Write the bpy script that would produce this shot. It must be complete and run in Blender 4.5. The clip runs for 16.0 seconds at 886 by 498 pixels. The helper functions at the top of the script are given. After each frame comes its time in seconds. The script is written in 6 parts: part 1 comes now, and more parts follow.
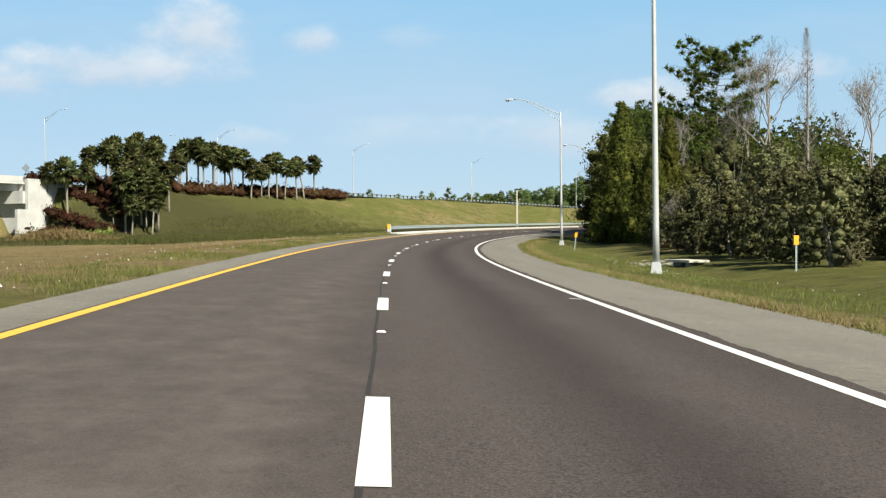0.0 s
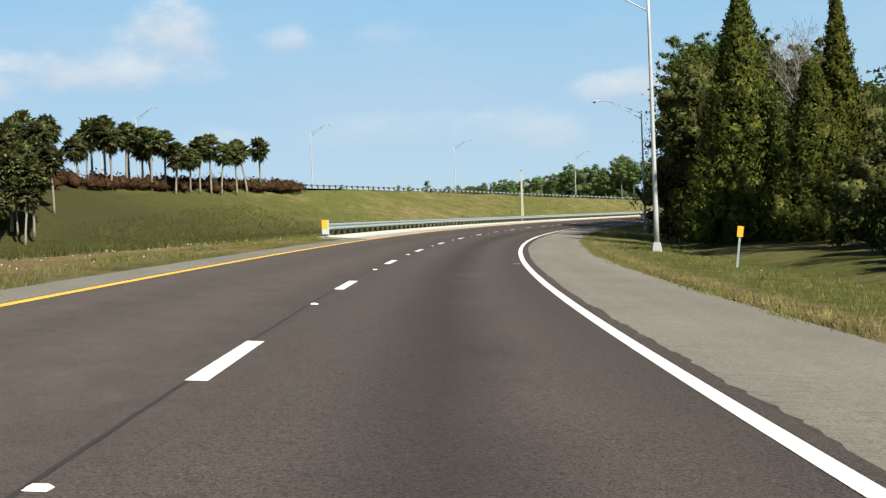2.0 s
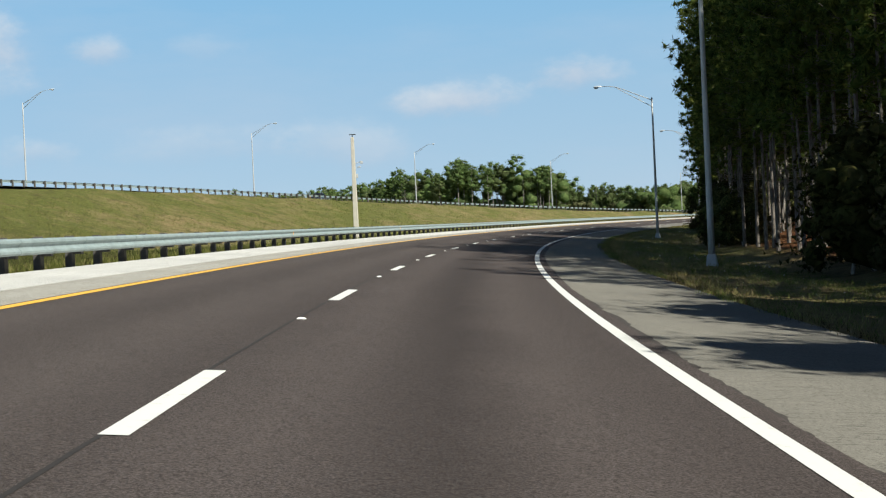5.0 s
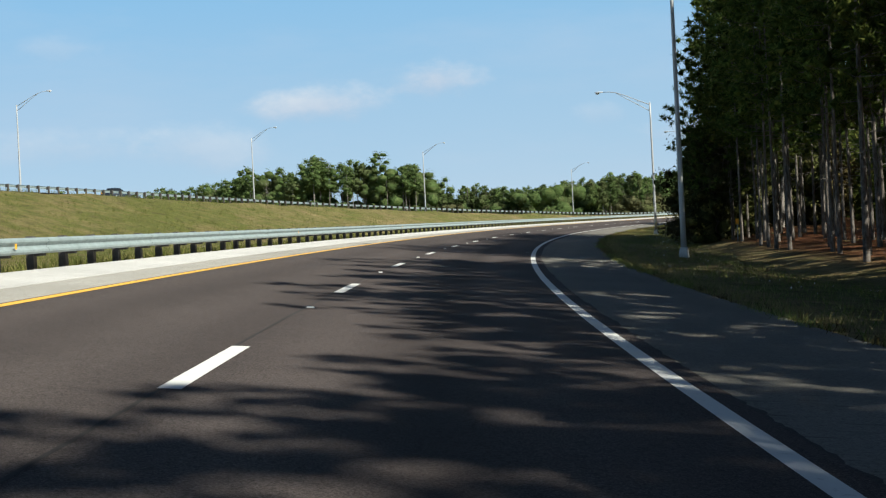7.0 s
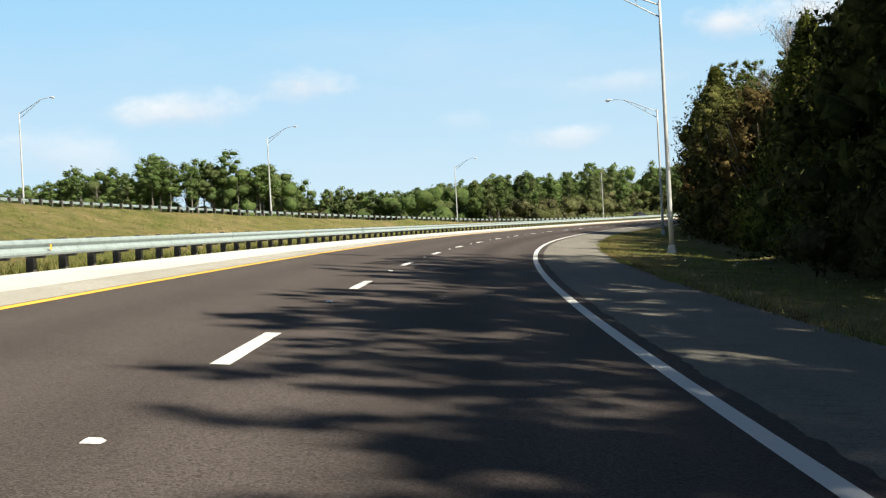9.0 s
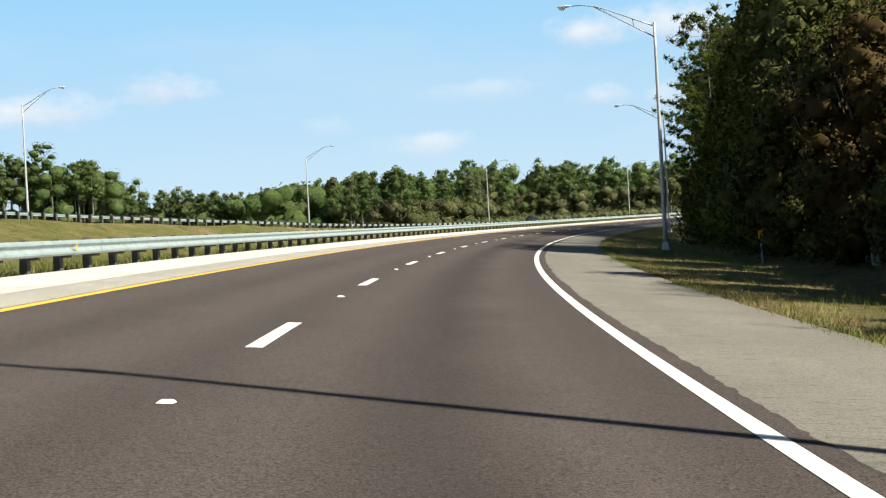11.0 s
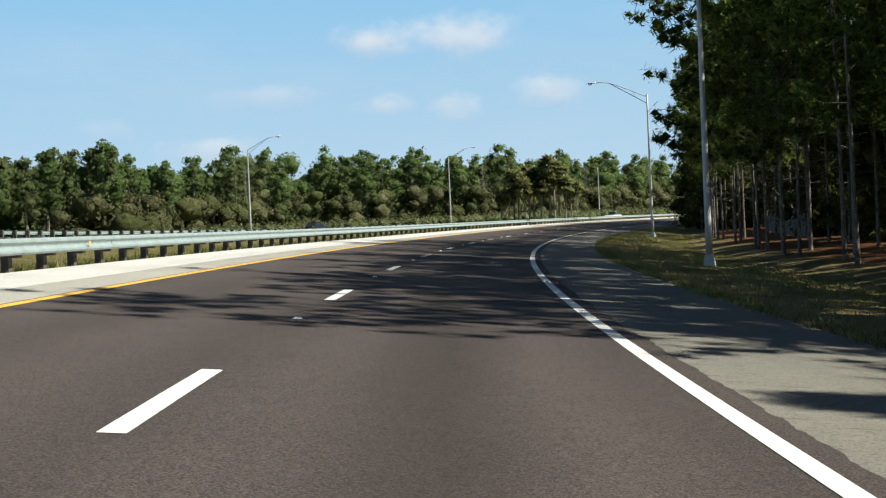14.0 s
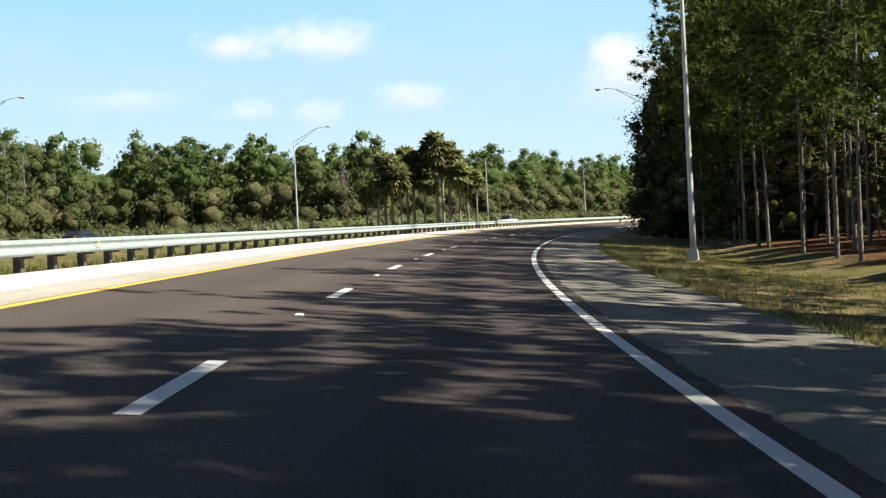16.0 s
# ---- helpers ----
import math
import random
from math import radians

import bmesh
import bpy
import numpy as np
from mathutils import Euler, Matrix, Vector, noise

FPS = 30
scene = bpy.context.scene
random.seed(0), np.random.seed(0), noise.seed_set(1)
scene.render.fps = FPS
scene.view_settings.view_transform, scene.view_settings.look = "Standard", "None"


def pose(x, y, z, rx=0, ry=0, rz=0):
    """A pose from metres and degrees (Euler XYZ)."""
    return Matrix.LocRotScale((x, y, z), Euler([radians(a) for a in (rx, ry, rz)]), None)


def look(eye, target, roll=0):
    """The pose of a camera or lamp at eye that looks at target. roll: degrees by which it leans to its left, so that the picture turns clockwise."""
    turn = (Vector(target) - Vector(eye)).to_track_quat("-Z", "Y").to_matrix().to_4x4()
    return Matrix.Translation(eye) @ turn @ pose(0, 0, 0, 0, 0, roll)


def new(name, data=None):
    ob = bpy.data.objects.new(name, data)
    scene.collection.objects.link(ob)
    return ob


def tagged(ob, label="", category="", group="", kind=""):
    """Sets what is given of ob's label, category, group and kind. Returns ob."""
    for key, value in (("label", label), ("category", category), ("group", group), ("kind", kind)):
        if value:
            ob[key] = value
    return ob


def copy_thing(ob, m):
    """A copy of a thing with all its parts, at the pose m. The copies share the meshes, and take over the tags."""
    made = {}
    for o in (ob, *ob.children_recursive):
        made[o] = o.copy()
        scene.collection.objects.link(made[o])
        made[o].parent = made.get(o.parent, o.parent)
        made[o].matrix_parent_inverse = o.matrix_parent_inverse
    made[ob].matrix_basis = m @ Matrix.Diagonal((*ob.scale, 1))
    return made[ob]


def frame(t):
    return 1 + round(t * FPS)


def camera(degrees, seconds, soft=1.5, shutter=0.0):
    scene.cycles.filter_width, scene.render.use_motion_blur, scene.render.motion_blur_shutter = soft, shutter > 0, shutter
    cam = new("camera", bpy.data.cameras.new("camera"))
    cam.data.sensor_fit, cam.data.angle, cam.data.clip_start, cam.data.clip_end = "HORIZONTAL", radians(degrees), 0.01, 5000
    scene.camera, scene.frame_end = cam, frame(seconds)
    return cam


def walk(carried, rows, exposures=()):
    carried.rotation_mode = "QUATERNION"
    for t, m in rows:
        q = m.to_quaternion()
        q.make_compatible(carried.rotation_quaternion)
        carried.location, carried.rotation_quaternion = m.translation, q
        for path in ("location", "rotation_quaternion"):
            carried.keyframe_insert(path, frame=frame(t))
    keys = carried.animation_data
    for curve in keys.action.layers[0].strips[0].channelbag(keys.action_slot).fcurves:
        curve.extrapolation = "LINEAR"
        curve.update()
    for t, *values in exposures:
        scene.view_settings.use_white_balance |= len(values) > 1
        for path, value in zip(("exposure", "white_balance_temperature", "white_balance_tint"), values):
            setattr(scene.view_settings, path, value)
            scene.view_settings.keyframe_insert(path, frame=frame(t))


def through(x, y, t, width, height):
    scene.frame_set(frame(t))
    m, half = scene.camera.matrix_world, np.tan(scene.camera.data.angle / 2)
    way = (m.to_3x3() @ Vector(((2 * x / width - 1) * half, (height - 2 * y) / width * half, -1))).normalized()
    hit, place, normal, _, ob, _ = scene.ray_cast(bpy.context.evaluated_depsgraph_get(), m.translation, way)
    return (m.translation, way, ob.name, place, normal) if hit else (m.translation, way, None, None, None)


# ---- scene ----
# camera and its way: seconds, place, turn
cam = camera(37.41, 16.0, soft=1.25)
PATH = [
    (0.0, 0.063, 6.394, 1.258, 89.826, 0.584, -2.187),
    (0.5, 0.416, 20.755, 1.454, 89.859, 1.015, -2.361),
    (1.0, 0.906, 35.159, 1.635, 89.843, 1.455, -2.327),
    (1.5, 1.406, 49.558, 1.814, 89.712, 1.900, -2.642),
    (2.0, 1.982, 63.909, 1.996, 89.648, 2.165, -3.101),
    (2.5, 2.708, 78.366, 2.202, 89.890, 2.323, -3.846),
    (3.0, 3.667, 92.805, 2.425, 89.937, 2.489, -5.397),
    (3.5, 5.019, 107.292, 2.656, 89.873, 2.498, -6.696),
    (4.0, 6.689, 121.761, 2.901, 89.853, 2.484, -7.935),
    (4.5, 8.747, 136.256, 3.149, 89.874, 2.521, -9.442),
    (5.0, 11.195, 150.744, 3.394, 89.895, 2.589, -10.957),
    (5.5, 14.034, 165.194, 3.635, 89.917, 2.667, -12.478),
    (6.0, 17.258, 179.572, 3.872, 89.939, 2.743, -14.005),
    (6.5, 20.862, 193.847, 4.107, 89.968, 2.788, -15.542),
    (7.0, 24.843, 207.985, 4.339, 89.834, 2.842, -17.043),
    (7.5, 29.175, 222.069, 4.573, 89.852, 2.899, -18.569),
    (8.0, 33.950, 236.166, 4.806, 89.902, 2.928, -20.113),
    (8.5, 38.979, 249.999, 5.045, 89.836, 2.925, -21.465),
    (9.0, 44.428, 263.761, 5.283, 89.896, 2.979, -22.864),
    (9.5, 50.200, 277.346, 5.523, 89.899, 3.021, -24.360),
    (10.0, 56.303, 290.787, 5.765, 89.902, 3.055, -25.825),
    (10.5, 62.756, 304.109, 6.005, 89.880, 3.082, -27.314),
    (11.0, 69.595, 317.327, 6.241, 89.857, 3.100, -28.872),
    (11.5, 76.861, 330.456, 6.471, 89.834, 3.103, -30.505),
    (12.0, 84.599, 343.503, 6.695, 89.813, 3.072, -32.059),
    (12.5, 92.516, 356.076, 6.915, 89.735, 2.981, -33.575),
    (13.0, 100.802, 368.518, 7.136, 89.690, 2.888, -35.217),
    (13.5, 109.385, 380.747, 7.357, 89.808, 2.638, -36.818),
    (14.0, 118.442, 392.893, 7.576, 89.770, 2.482, -38.319),
    (14.5, 127.664, 404.537, 7.786, 89.819, 2.535, -39.880),
    (15.0, 137.411, 416.136, 7.997, 89.683, 2.660, -41.320),
    (15.5, 147.358, 427.432, 8.213, 89.636, 2.706, -42.861),
    (16.0, 157.552, 438.440, 8.430, 89.805, 2.715, -44.303),
]
walk(cam, [(t, pose(x, y, z, rx, ry, rz)) for t, x, y, z, rx, ry, rz in PATH], exposures=[(0.0, 0.78, 6640, 4), (3.0, 0.66, 6520, 4), (4.2, 0.60, 6380, 4), (6.5, 0.42, 6250, 3), (7.0, 0.60, 6300, 4), (7.5, 0.68, 6350, 4), (8.0, 0.70, 6400, 4), (8.5, 0.90, 6700, 5), (9.2, 1.00, 6950, 5), (11.3, 0.92, 6620, 4), (13.0, 0.70, 6400, 3), (14.5, 0.74, 6450, 3), (15.2, 0.92, 6500, 4), (16.0, 1.18, 6850, 6)])

# ---- sky and sun ----
SUN_TO = Vector((0.569 * 0.743, -0.822 * 0.743, 0.669)).normalized()
sun_elev = math.asin(SUN_TO.z)
sun_azim = math.atan2(SUN_TO.x, SUN_TO.y)
sun = new("sun", bpy.data.lights.new("sun", "SUN"))
sun.data.energy = 5.0
sun.data.angle = radians(0.6)
sun.data.color = (1.0, 0.93, 0.82)
sun.matrix_world = look((0, 0, 200), Vector((0, 0, 200)) - SUN_TO)


class Nodes:
    """Short hand for building a node tree."""

    def __init__(self, tree):
        self.tree = tree
        tree.nodes.clear()

    def add(self, kind, **values):
        n = self.tree.nodes.new(kind)
        for key, v in values.items():
            if key.startswith("_"):
                setattr_plain(n, key[1:], v)
            else:
                sock = n.inputs[key.replace("__", " ")] if not key.startswith("i") or not key[1:].isdigit() else n.inputs[int(key[1:])]
                if isinstance(v, bpy.types.NodeSocket):
                    self.tree.links.new(v, sock)
                else:
                    sock.default_value = v
        return n

    def link(self, a, b):
        self.tree.links.new(a, b)


def setattr_plain(node, key, v):
    if key == "operation":
        node.operation = v
    elif key == "sky_type":
        node.sky_type = v
    elif key == "blend_type":
        node.blend_type = v
    elif key == "data_type":
        node.data_type = v
    elif key == "feature":
        node.feature = v


def math_node(nt, op, a, b=0.0, c=None):
    n = nt.tree.nodes.new("ShaderNodeMath")
    n.operation = op
    for k, v in enumerate((a, b) if c is None else (a, b, c)):
        if isinstance(v, bpy.types.NodeSocket):
            nt.link(v, n.inputs[k])
        else:
            n.inputs[k].default_value = v
    return n.outputs[0]


def ramp(nt, fac, stops):
    n = nt.tree.nodes.new("ShaderNodeValToRGB")
    cr = n.color_ramp
    while len(cr.elements) < len(stops):
        cr.elements.new(0.5)
    for e, (p, c) in zip(cr.elements, stops):
        e.position = p
        e.color = (*c, 1) if len(c) == 3 else c
    nt.link(fac, n.inputs[0])
    return n.outputs[0]


def mix(nt, fac, a, b, blend="MIX"):
    n = nt.tree.nodes.new("ShaderNodeMix")
    n.data_type = "RGBA"
    n.blend_type = blend
    for k, v in ((0, fac), (6, a), (7, b)):
        if isinstance(v, bpy.types.NodeSocket):
            nt.link(v, n.inputs[k])
        else:
            n.inputs[k].default_value = v if k == 0 else (*v, 1)
    return n.outputs[2]


def noise_tex(nt, vec, scale, detail=4, rough=0.6):
    n = nt.tree.nodes.new("ShaderNodeTexNoise")
    n.inputs["Scale"].default_value = scale
    n.inputs["Detail"].default_value = detail
    n.inputs["Roughness"].default_value = rough
    if vec is not None:
        nt.link(vec, n.inputs["Vector"])
    return n.outputs["Fac"]


world = bpy.data.worlds.new("world")
scene.world = world
world.use_nodes = True
nt = Nodes(world.node_tree)
sky = nt.tree.nodes.new("ShaderNodeTexSky")
sky.sky_type = "NISHITA"
sky.sun_disc = False
sky.sun_elevation = sun_elev
sky.sun_rotation = sun_azim
sky.altitude = 20
sky.air_density = 0.3
sky.dust_density = 0.25
sky.ozone_density = 2.0
geo = nt.tree.nodes.new("ShaderNodeTexCoord")
vec = geo.outputs["Generated"]


def cloud(azim, elev, wide, tall, scale, thick):
    """A soft cloud round a direction of the sky, ragged by noise. Its cover and how white it is, from a grey-lilac foot to a white top."""
    a, e = radians(azim), radians(elev)
    centre = Vector((math.sin(a) * math.cos(e), math.cos(a) * math.cos(e), math.sin(e)))
    side = Vector((math.cos(a), -math.sin(a), 0))
    up = side.cross(centre)
    if up.z < 0:
        up = -up
    d1 = nt.add("ShaderNodeVectorMath", _operation="DOT_PRODUCT", i0=vec, i1=side[:]).outputs["Value"]
    d2 = nt.add("ShaderNodeVectorMath", _operation="DOT_PRODUCT", i0=vec, i1=up[:]).outputs["Value"]
    d3 = nt.add("ShaderNodeVectorMath", _operation="DOT_PRODUCT", i0=vec, i1=centre[:]).outputs["Value"]
    q1 = math_node(nt, "POWER", math_node(nt, "MULTIPLY", d1, 1 / radians(wide)), 2)
    q2 = math_node(nt, "POWER", math_node(nt, "MULTIPLY", d2, 1 / radians(tall)), 2)
    rr = math_node(nt, "SQRT", math_node(nt, "ADD", q1, q2), 0)
    n = noise_tex(nt, nt.add("ShaderNodeMapping", Vector=vec, Scale=(1.0, 1.0, 1.7)).outputs[0], scale * 0.8, 8, 0.6)
    v = math_node(nt, "SUBTRACT", math_node(nt, "ADD", math_node(nt, "MULTIPLY", n, 2.6), 0.10), rr)
    v = nt.add("ShaderNodeClamp", Value=math_node(nt, "MULTIPLY", math_node(nt, "MULTIPLY", v, math_node(nt, "GREATER_THAN", d3, 0.0)), 0.72)).outputs[0]
    v = math_node(nt, "MULTIPLY", math_node(nt, "MULTIPLY", v, v), math_node(nt, "SUBTRACT", 3.0, math_node(nt, "MULTIPLY", v, 2.0)))
    white = nt.add("ShaderNodeClamp", Value=math_node(nt, "ADD", math_node(nt, "MULTIPLY", d2, 0.45 / radians(tall)), math_node(nt, "MULTIPLY", n, 1.1))).outputs[0]
    return math_node(nt, "MULTIPLY", v, thick), white


# direction, half width and height in degrees, grain, thickness
CLOUDS = [(-8.2, 9.2, 1.9, 1.5, 26, 0.80), (-12.0, 7.6, 4.6, 1.0, 24, 0.75), (-16.5, 6.9, 3.0, 0.9, 24, 0.6), (-3.3, 8.9, 1.3, 0.55, 30, 0.62), (0.8, 9.0, 1.6, 0.5, 30, 0.22), (-6.2, 4.7, 1.5, 0.5, 34, 0.4),
          (1.0, 4.8, 3.6, 0.8, 22, 0.35), (6.6, 4.7, 2.6, 0.9, 22, 0.42), (11.9, 6.4, 2.8, 0.75, 26, 0.78), (17.0, 7.3, 1.7, 0.8, 26, 0.82), (24.0, 5.4, 1.3, 0.5, 34, 0.2), (28.6, 4.5, 2.3, 0.5, 30, 0.62),
          (31.2, 6.7, 2.0, 0.5, 30, 0.40), (35.6, 8.9, 1.7, 0.75, 28, 0.88), (39.5, 9.0, 2.1, 0.9, 26, 0.80), (36.2, 6.1, 1.3, 0.45, 34, 0.55), (39.0, 6.0, 1.2, 0.6, 34, 0.55), (43.4, 6.4, 1.5, 0.75, 30, 0.66),
          (52.6, 7.1, 1.9, 1.4, 26, 0.9), (57.5, 6.0, 2.5, 0.9, 26, 0.7)]
split = nt.add("ShaderNodeSeparateXYZ", Vector=vec)
low = ramp(nt, split.outputs[2], [(0.0, (0.9, 0.9, 0.9)), (0.20, (0.75, 0.75, 0.75)), (0.36, (0, 0, 0))])
high = ramp(nt, split.outputs[2], [(0.02, (0, 0, 0)), (0.12, (0.45, 0.45, 0.45)), (0.2, (1, 1, 1))])
haze = mix(nt, high, (4.9, 6.2, 7.4), (3.2, 6.1, 9.0))
skyc = mix(nt, low, sky.outputs[0], haze)
thin = ramp(nt, noise_tex(nt, nt.add("ShaderNodeMapping", Vector=vec, Scale=(1.0, 1.0, 4.0)).outputs[0], 3.4, 7, 0.62), [(0.48, (0, 0, 0)), (0.85, (0.42, 0.42, 0.42))])
thin = math_node(nt, "MULTIPLY", thin, ramp(nt, split.outputs[2], [(0.18, (1, 1, 1)), (0.40, (0.15, 0.15, 0.15))]))
skyc = mix(nt, thin, skyc, (5.2, 6.0, 7.4))
for c in CLOUDS:
    cover, white = cloud(*c)
    skyc = mix(nt, cover, skyc, mix(nt, white, (4.6, 5.3, 6.7), (7.4, 7.5, 8.0)))
bg = nt.add("ShaderNodeBackground", Color=skyc, Strength=0.070)
out = nt.add("ShaderNodeOutputWorld", Surface=bg.outputs[0])

# ---- materials ----
def material(name):
    m = bpy.data.materials.new(name)
    m.use_nodes = True
    return m, Nodes(m.node_tree)


def finish(nt, colour, rough=0.8, metal=0.0, bump=None, strength=0.3, dist=0.02, spec=0.5):
    p = nt.add("ShaderNodeBsdfPrincipled")
    for key, v in (("Base Color", colour), ("Roughness", rough), ("Metallic", metal), ("Specular IOR Level", spec)):
        if isinstance(v, bpy.types.NodeSocket):
            nt.link(v, p.inputs[key])
        else:
            p.inputs[key].default_value = (*v, 1) if key == "Base Color" else v
    if bump is not None:
        b = nt.add("ShaderNodeBump", Height=bump, Strength=strength, Distance=dist)
        nt.link(b.outputs[0], p.inputs["Normal"])
    nt.add("ShaderNodeOutputMaterial", Surface=p.outputs[0])
    return p


def coords(nt, kind="Object"):
    return nt.tree.nodes.new("ShaderNodeTexCoord").outputs[kind]


def stretched(nt, vec, sx, sy, sz):
    return nt.add("ShaderNodeMapping", Vector=vec, Scale=(sx, sy, sz)).outputs[0]


def paved(name, dark, light, grit, rough=0.85, worn=None, wheel=0.0, streak=0.0, rungs=0.0):
    """Asphalt or concrete: UV runs along (v) and across (u) the road in metres."""
    m, nt = material(name)
    uv = coords(nt, "UV")
    ob = coords(nt)
    broad = noise_tex(nt, stretched(nt, uv, 1.0, 0.035, 1), 0.75, 5, 0.6)
    patch = noise_tex(nt, uv, 0.35, 4, 0.55)
    drag = noise_tex(nt, stretched(nt, uv, 9.0, 0.12, 1), 1.3, 4, 0.65)
    fine = noise_tex(nt, ob, 70.0, 3, 0.7)
    speck = noise_tex(nt, ob, 30.0, 4, 0.8)
    mott = noise_tex(nt, ob, 4.5, 6, 0.75)
    f = math_node(nt, "ADD", math_node(nt, "MULTIPLY", broad, 0.4), math_node(nt, "ADD", math_node(nt, "MULTIPLY", patch, 0.32), math_node(nt, "MULTIPLY", mott, 0.28)))
    col = mix(nt, ramp(nt, f, [(0.38, (0, 0, 0)), (0.62, (1, 1, 1))]), dark, light)
    if streak:
        col = mix(nt, ramp(nt, drag, [(0.48, (0, 0, 0)), (0.72, (streak, streak, streak))]), col, tuple(1.22 * c for c in light))
    col = mix(nt, ramp(nt, fine, [(0.4, (0, 0, 0)), (0.75, (grit, grit, grit))]), col, tuple(min(1, 2.2 * c + 0.04) for c in light))
    col = mix(nt, ramp(nt, speck, [(0.33, (0.75, 0.75, 0.75)), (0.5, (0, 0, 0))]), col, tuple(0.42 * c for c in dark))
    sp = nt.add("ShaderNodeSeparateXYZ", Vector=uv)
    if rungs:
        # short cracks and tyre scrapes across the shoulder, near the newer asphalt
        scrape = ramp(nt, noise_tex(nt, stretched(nt, uv, 1.1, 9.0, 1), 1.5, 4, 0.7), [(0.56, (0, 0, 0)), (0.68, (rungs, rungs, rungs))])
        band = ramp(nt, math_node(nt, "MULTIPLY", sp.outputs[0], 0.1), [(0.40, (1, 1, 1)), (0.47, (0.9, 0.9, 0.9)), (0.53, (0.1, 0.1, 0.1))])
        col = mix(nt, math_node(nt, "MULTIPLY", scrape, band), col, tuple(0.45 * c for c in dark))
    if wheel:
        # the outer lane is paler and browner, and oil darkens the middle of the inner lane
        off = math_node(nt, "ADD", sp.outputs[0], math_node(nt, "MULTIPLY", math_node(nt, "SUBTRACT", patch, 0.5), 0.9))
        pale = ramp(nt, math_node(nt, "MULTIPLY_ADD", off, 0.1, 0.5), [(0.10, (0.75, 0.75, 0.75)), (0.40, (0.62, 0.62, 0.62)), (0.52, (0.10, 0.10, 0.10)), (0.60, (0, 0, 0))])
        pale = math_node(nt, "MULTIPLY", pale, ramp(nt, math_node(nt, "MULTIPLY", sp.outputs[1], 0.002), [(0.18, (1, 1, 1)), (0.32, (0.45, 0.45, 0.45))]))
        col = mix(nt, math_node(nt, "MULTIPLY", pale, ramp(nt, mott, [(0.3, (0.35, 0.35, 0.35)), (0.65, (1, 1, 1))])), col, mix(nt, ramp(nt, math_node(nt, "MULTIPLY_ADD", fine, 0.45, math_node(nt, "MULTIPLY", noise_tex(nt, stretched(nt, uv, 1.0, 0.45, 1), 1.7, 6, 0.72), 0.55)), [(0.36, (0, 0, 0)), (0.62, (1, 1, 1))]), (0.062, 0.054, 0.049), (0.125, 0.106, 0.096)))
        oil = math_node(nt, "SUBTRACT", 1.0, math_node(nt, "ABSOLUTE", math_node(nt, "MULTIPLY", math_node(nt, "SUBTRACT", off, 1.75), 1.25)))
        col = mix(nt, math_node(nt, "MULTIPLY", nt.add("ShaderNodeClamp", Value=oil).outputs[0], 0.38), col, tuple(0.6 * c for c in dark))
        # tyre tracks: two darker, smoother bands in each lane
        ph = math_node(nt, "ADD", math_node(nt, "MULTIPLY", sp.outputs[0], 2 * math.pi / 1.82), math_node(nt, "MULTIPLY", patch, 1.6))
        band = math_node(nt, "MULTIPLY", math_node(nt, "ADD", math_node(nt, "COSINE", ph), 1.0), 0.5 * wheel)
        col = mix(nt, band, col, tuple(0.55 * c for c in dark))
    if worn:
        along = ramp(nt, math_node(nt, "MULTIPLY", sp.outputs[1], 0.008), [(0.45, (1, 1, 1)), (1.0, (0, 0, 0))])
        across = ramp(nt, math_node(nt, "ADD", math_node(nt, "MULTIPLY", sp.outputs[0], 0.1), math_node(nt, "MULTIPLY", patch, 0.35)), [(0.10, (1, 1, 1)), (0.24, (0, 0, 0))])
        wf = math_node(nt, "MULTIPLY", math_node(nt, "MULTIPLY", along, across), ramp(nt, math_node(nt, "ADD", math_node(nt, "MULTIPLY", mott, 0.5), math_node(nt, "MULTIPLY", broad, 0.5)), [(0.40, (0.3, 0.3, 0.3)), (0.60, (0.85, 0.85, 0.85))]))
        blot = math_node(nt, "MULTIPLY_ADD", fine, 0.35, math_node(nt, "MULTIPLY", noise_tex(nt, stretched(nt, uv, 1.0, 0.5, 1), 1.9, 7, 0.76), 0.65))
        col = mix(nt, wf, col, mix(nt, ramp(nt, blot, [(0.38, (0, 0, 0)), (0.60, (1, 1, 1))]), tuple(0.58 * c for c in worn), tuple(1.14 * c for c in worn)))
    finish(nt, col, rough, 0.0, math_node(nt, "ADD", fine, speck), 0.5, 0.012, 0.12)
    return m


ASPHALT = paved("asphalt", (0.0385, 0.0310, 0.0290), (0.0645, 0.0520, 0.0480), 0.95, 0.85, (0.119, 0.102, 0.093), 0.22, 0.0)
SHOULDER = paved("old_asphalt", (0.138, 0.131, 0.114), (0.215, 0.203, 0.176), 0.3, 0.9, None, 0.0, 0.0, 0.75)
SEAL = paved("asphalt_seal", (0.040, 0.035, 0.0325), (0.068, 0.060, 0.056), 0.35, 0.85)
PALE_STRIP = paved("sand_washed_asphalt", (0.25, 0.24, 0.21), (0.40, 0.385, 0.35), 0.3, 0.9)
CONCRETE = paved("pale_concrete", (0.44, 0.435, 0.415), (0.64, 0.63, 0.60), 0.2, 0.9)


def paint(name, colour, worn):
    m, nt = material(name)
    ob = coords(nt)
    w = noise_tex(nt, ob, 9.0, 5, 0.75)
    col = mix(nt, ramp(nt, w, [(0.58, (0, 0, 0)), (0.78, (0.8, 0.8, 0.8))]), colour, worn)
    finish(nt, col, 0.7, 0.0, noise_tex(nt, ob, 60, 3), 0.2, 0.005)
    return m


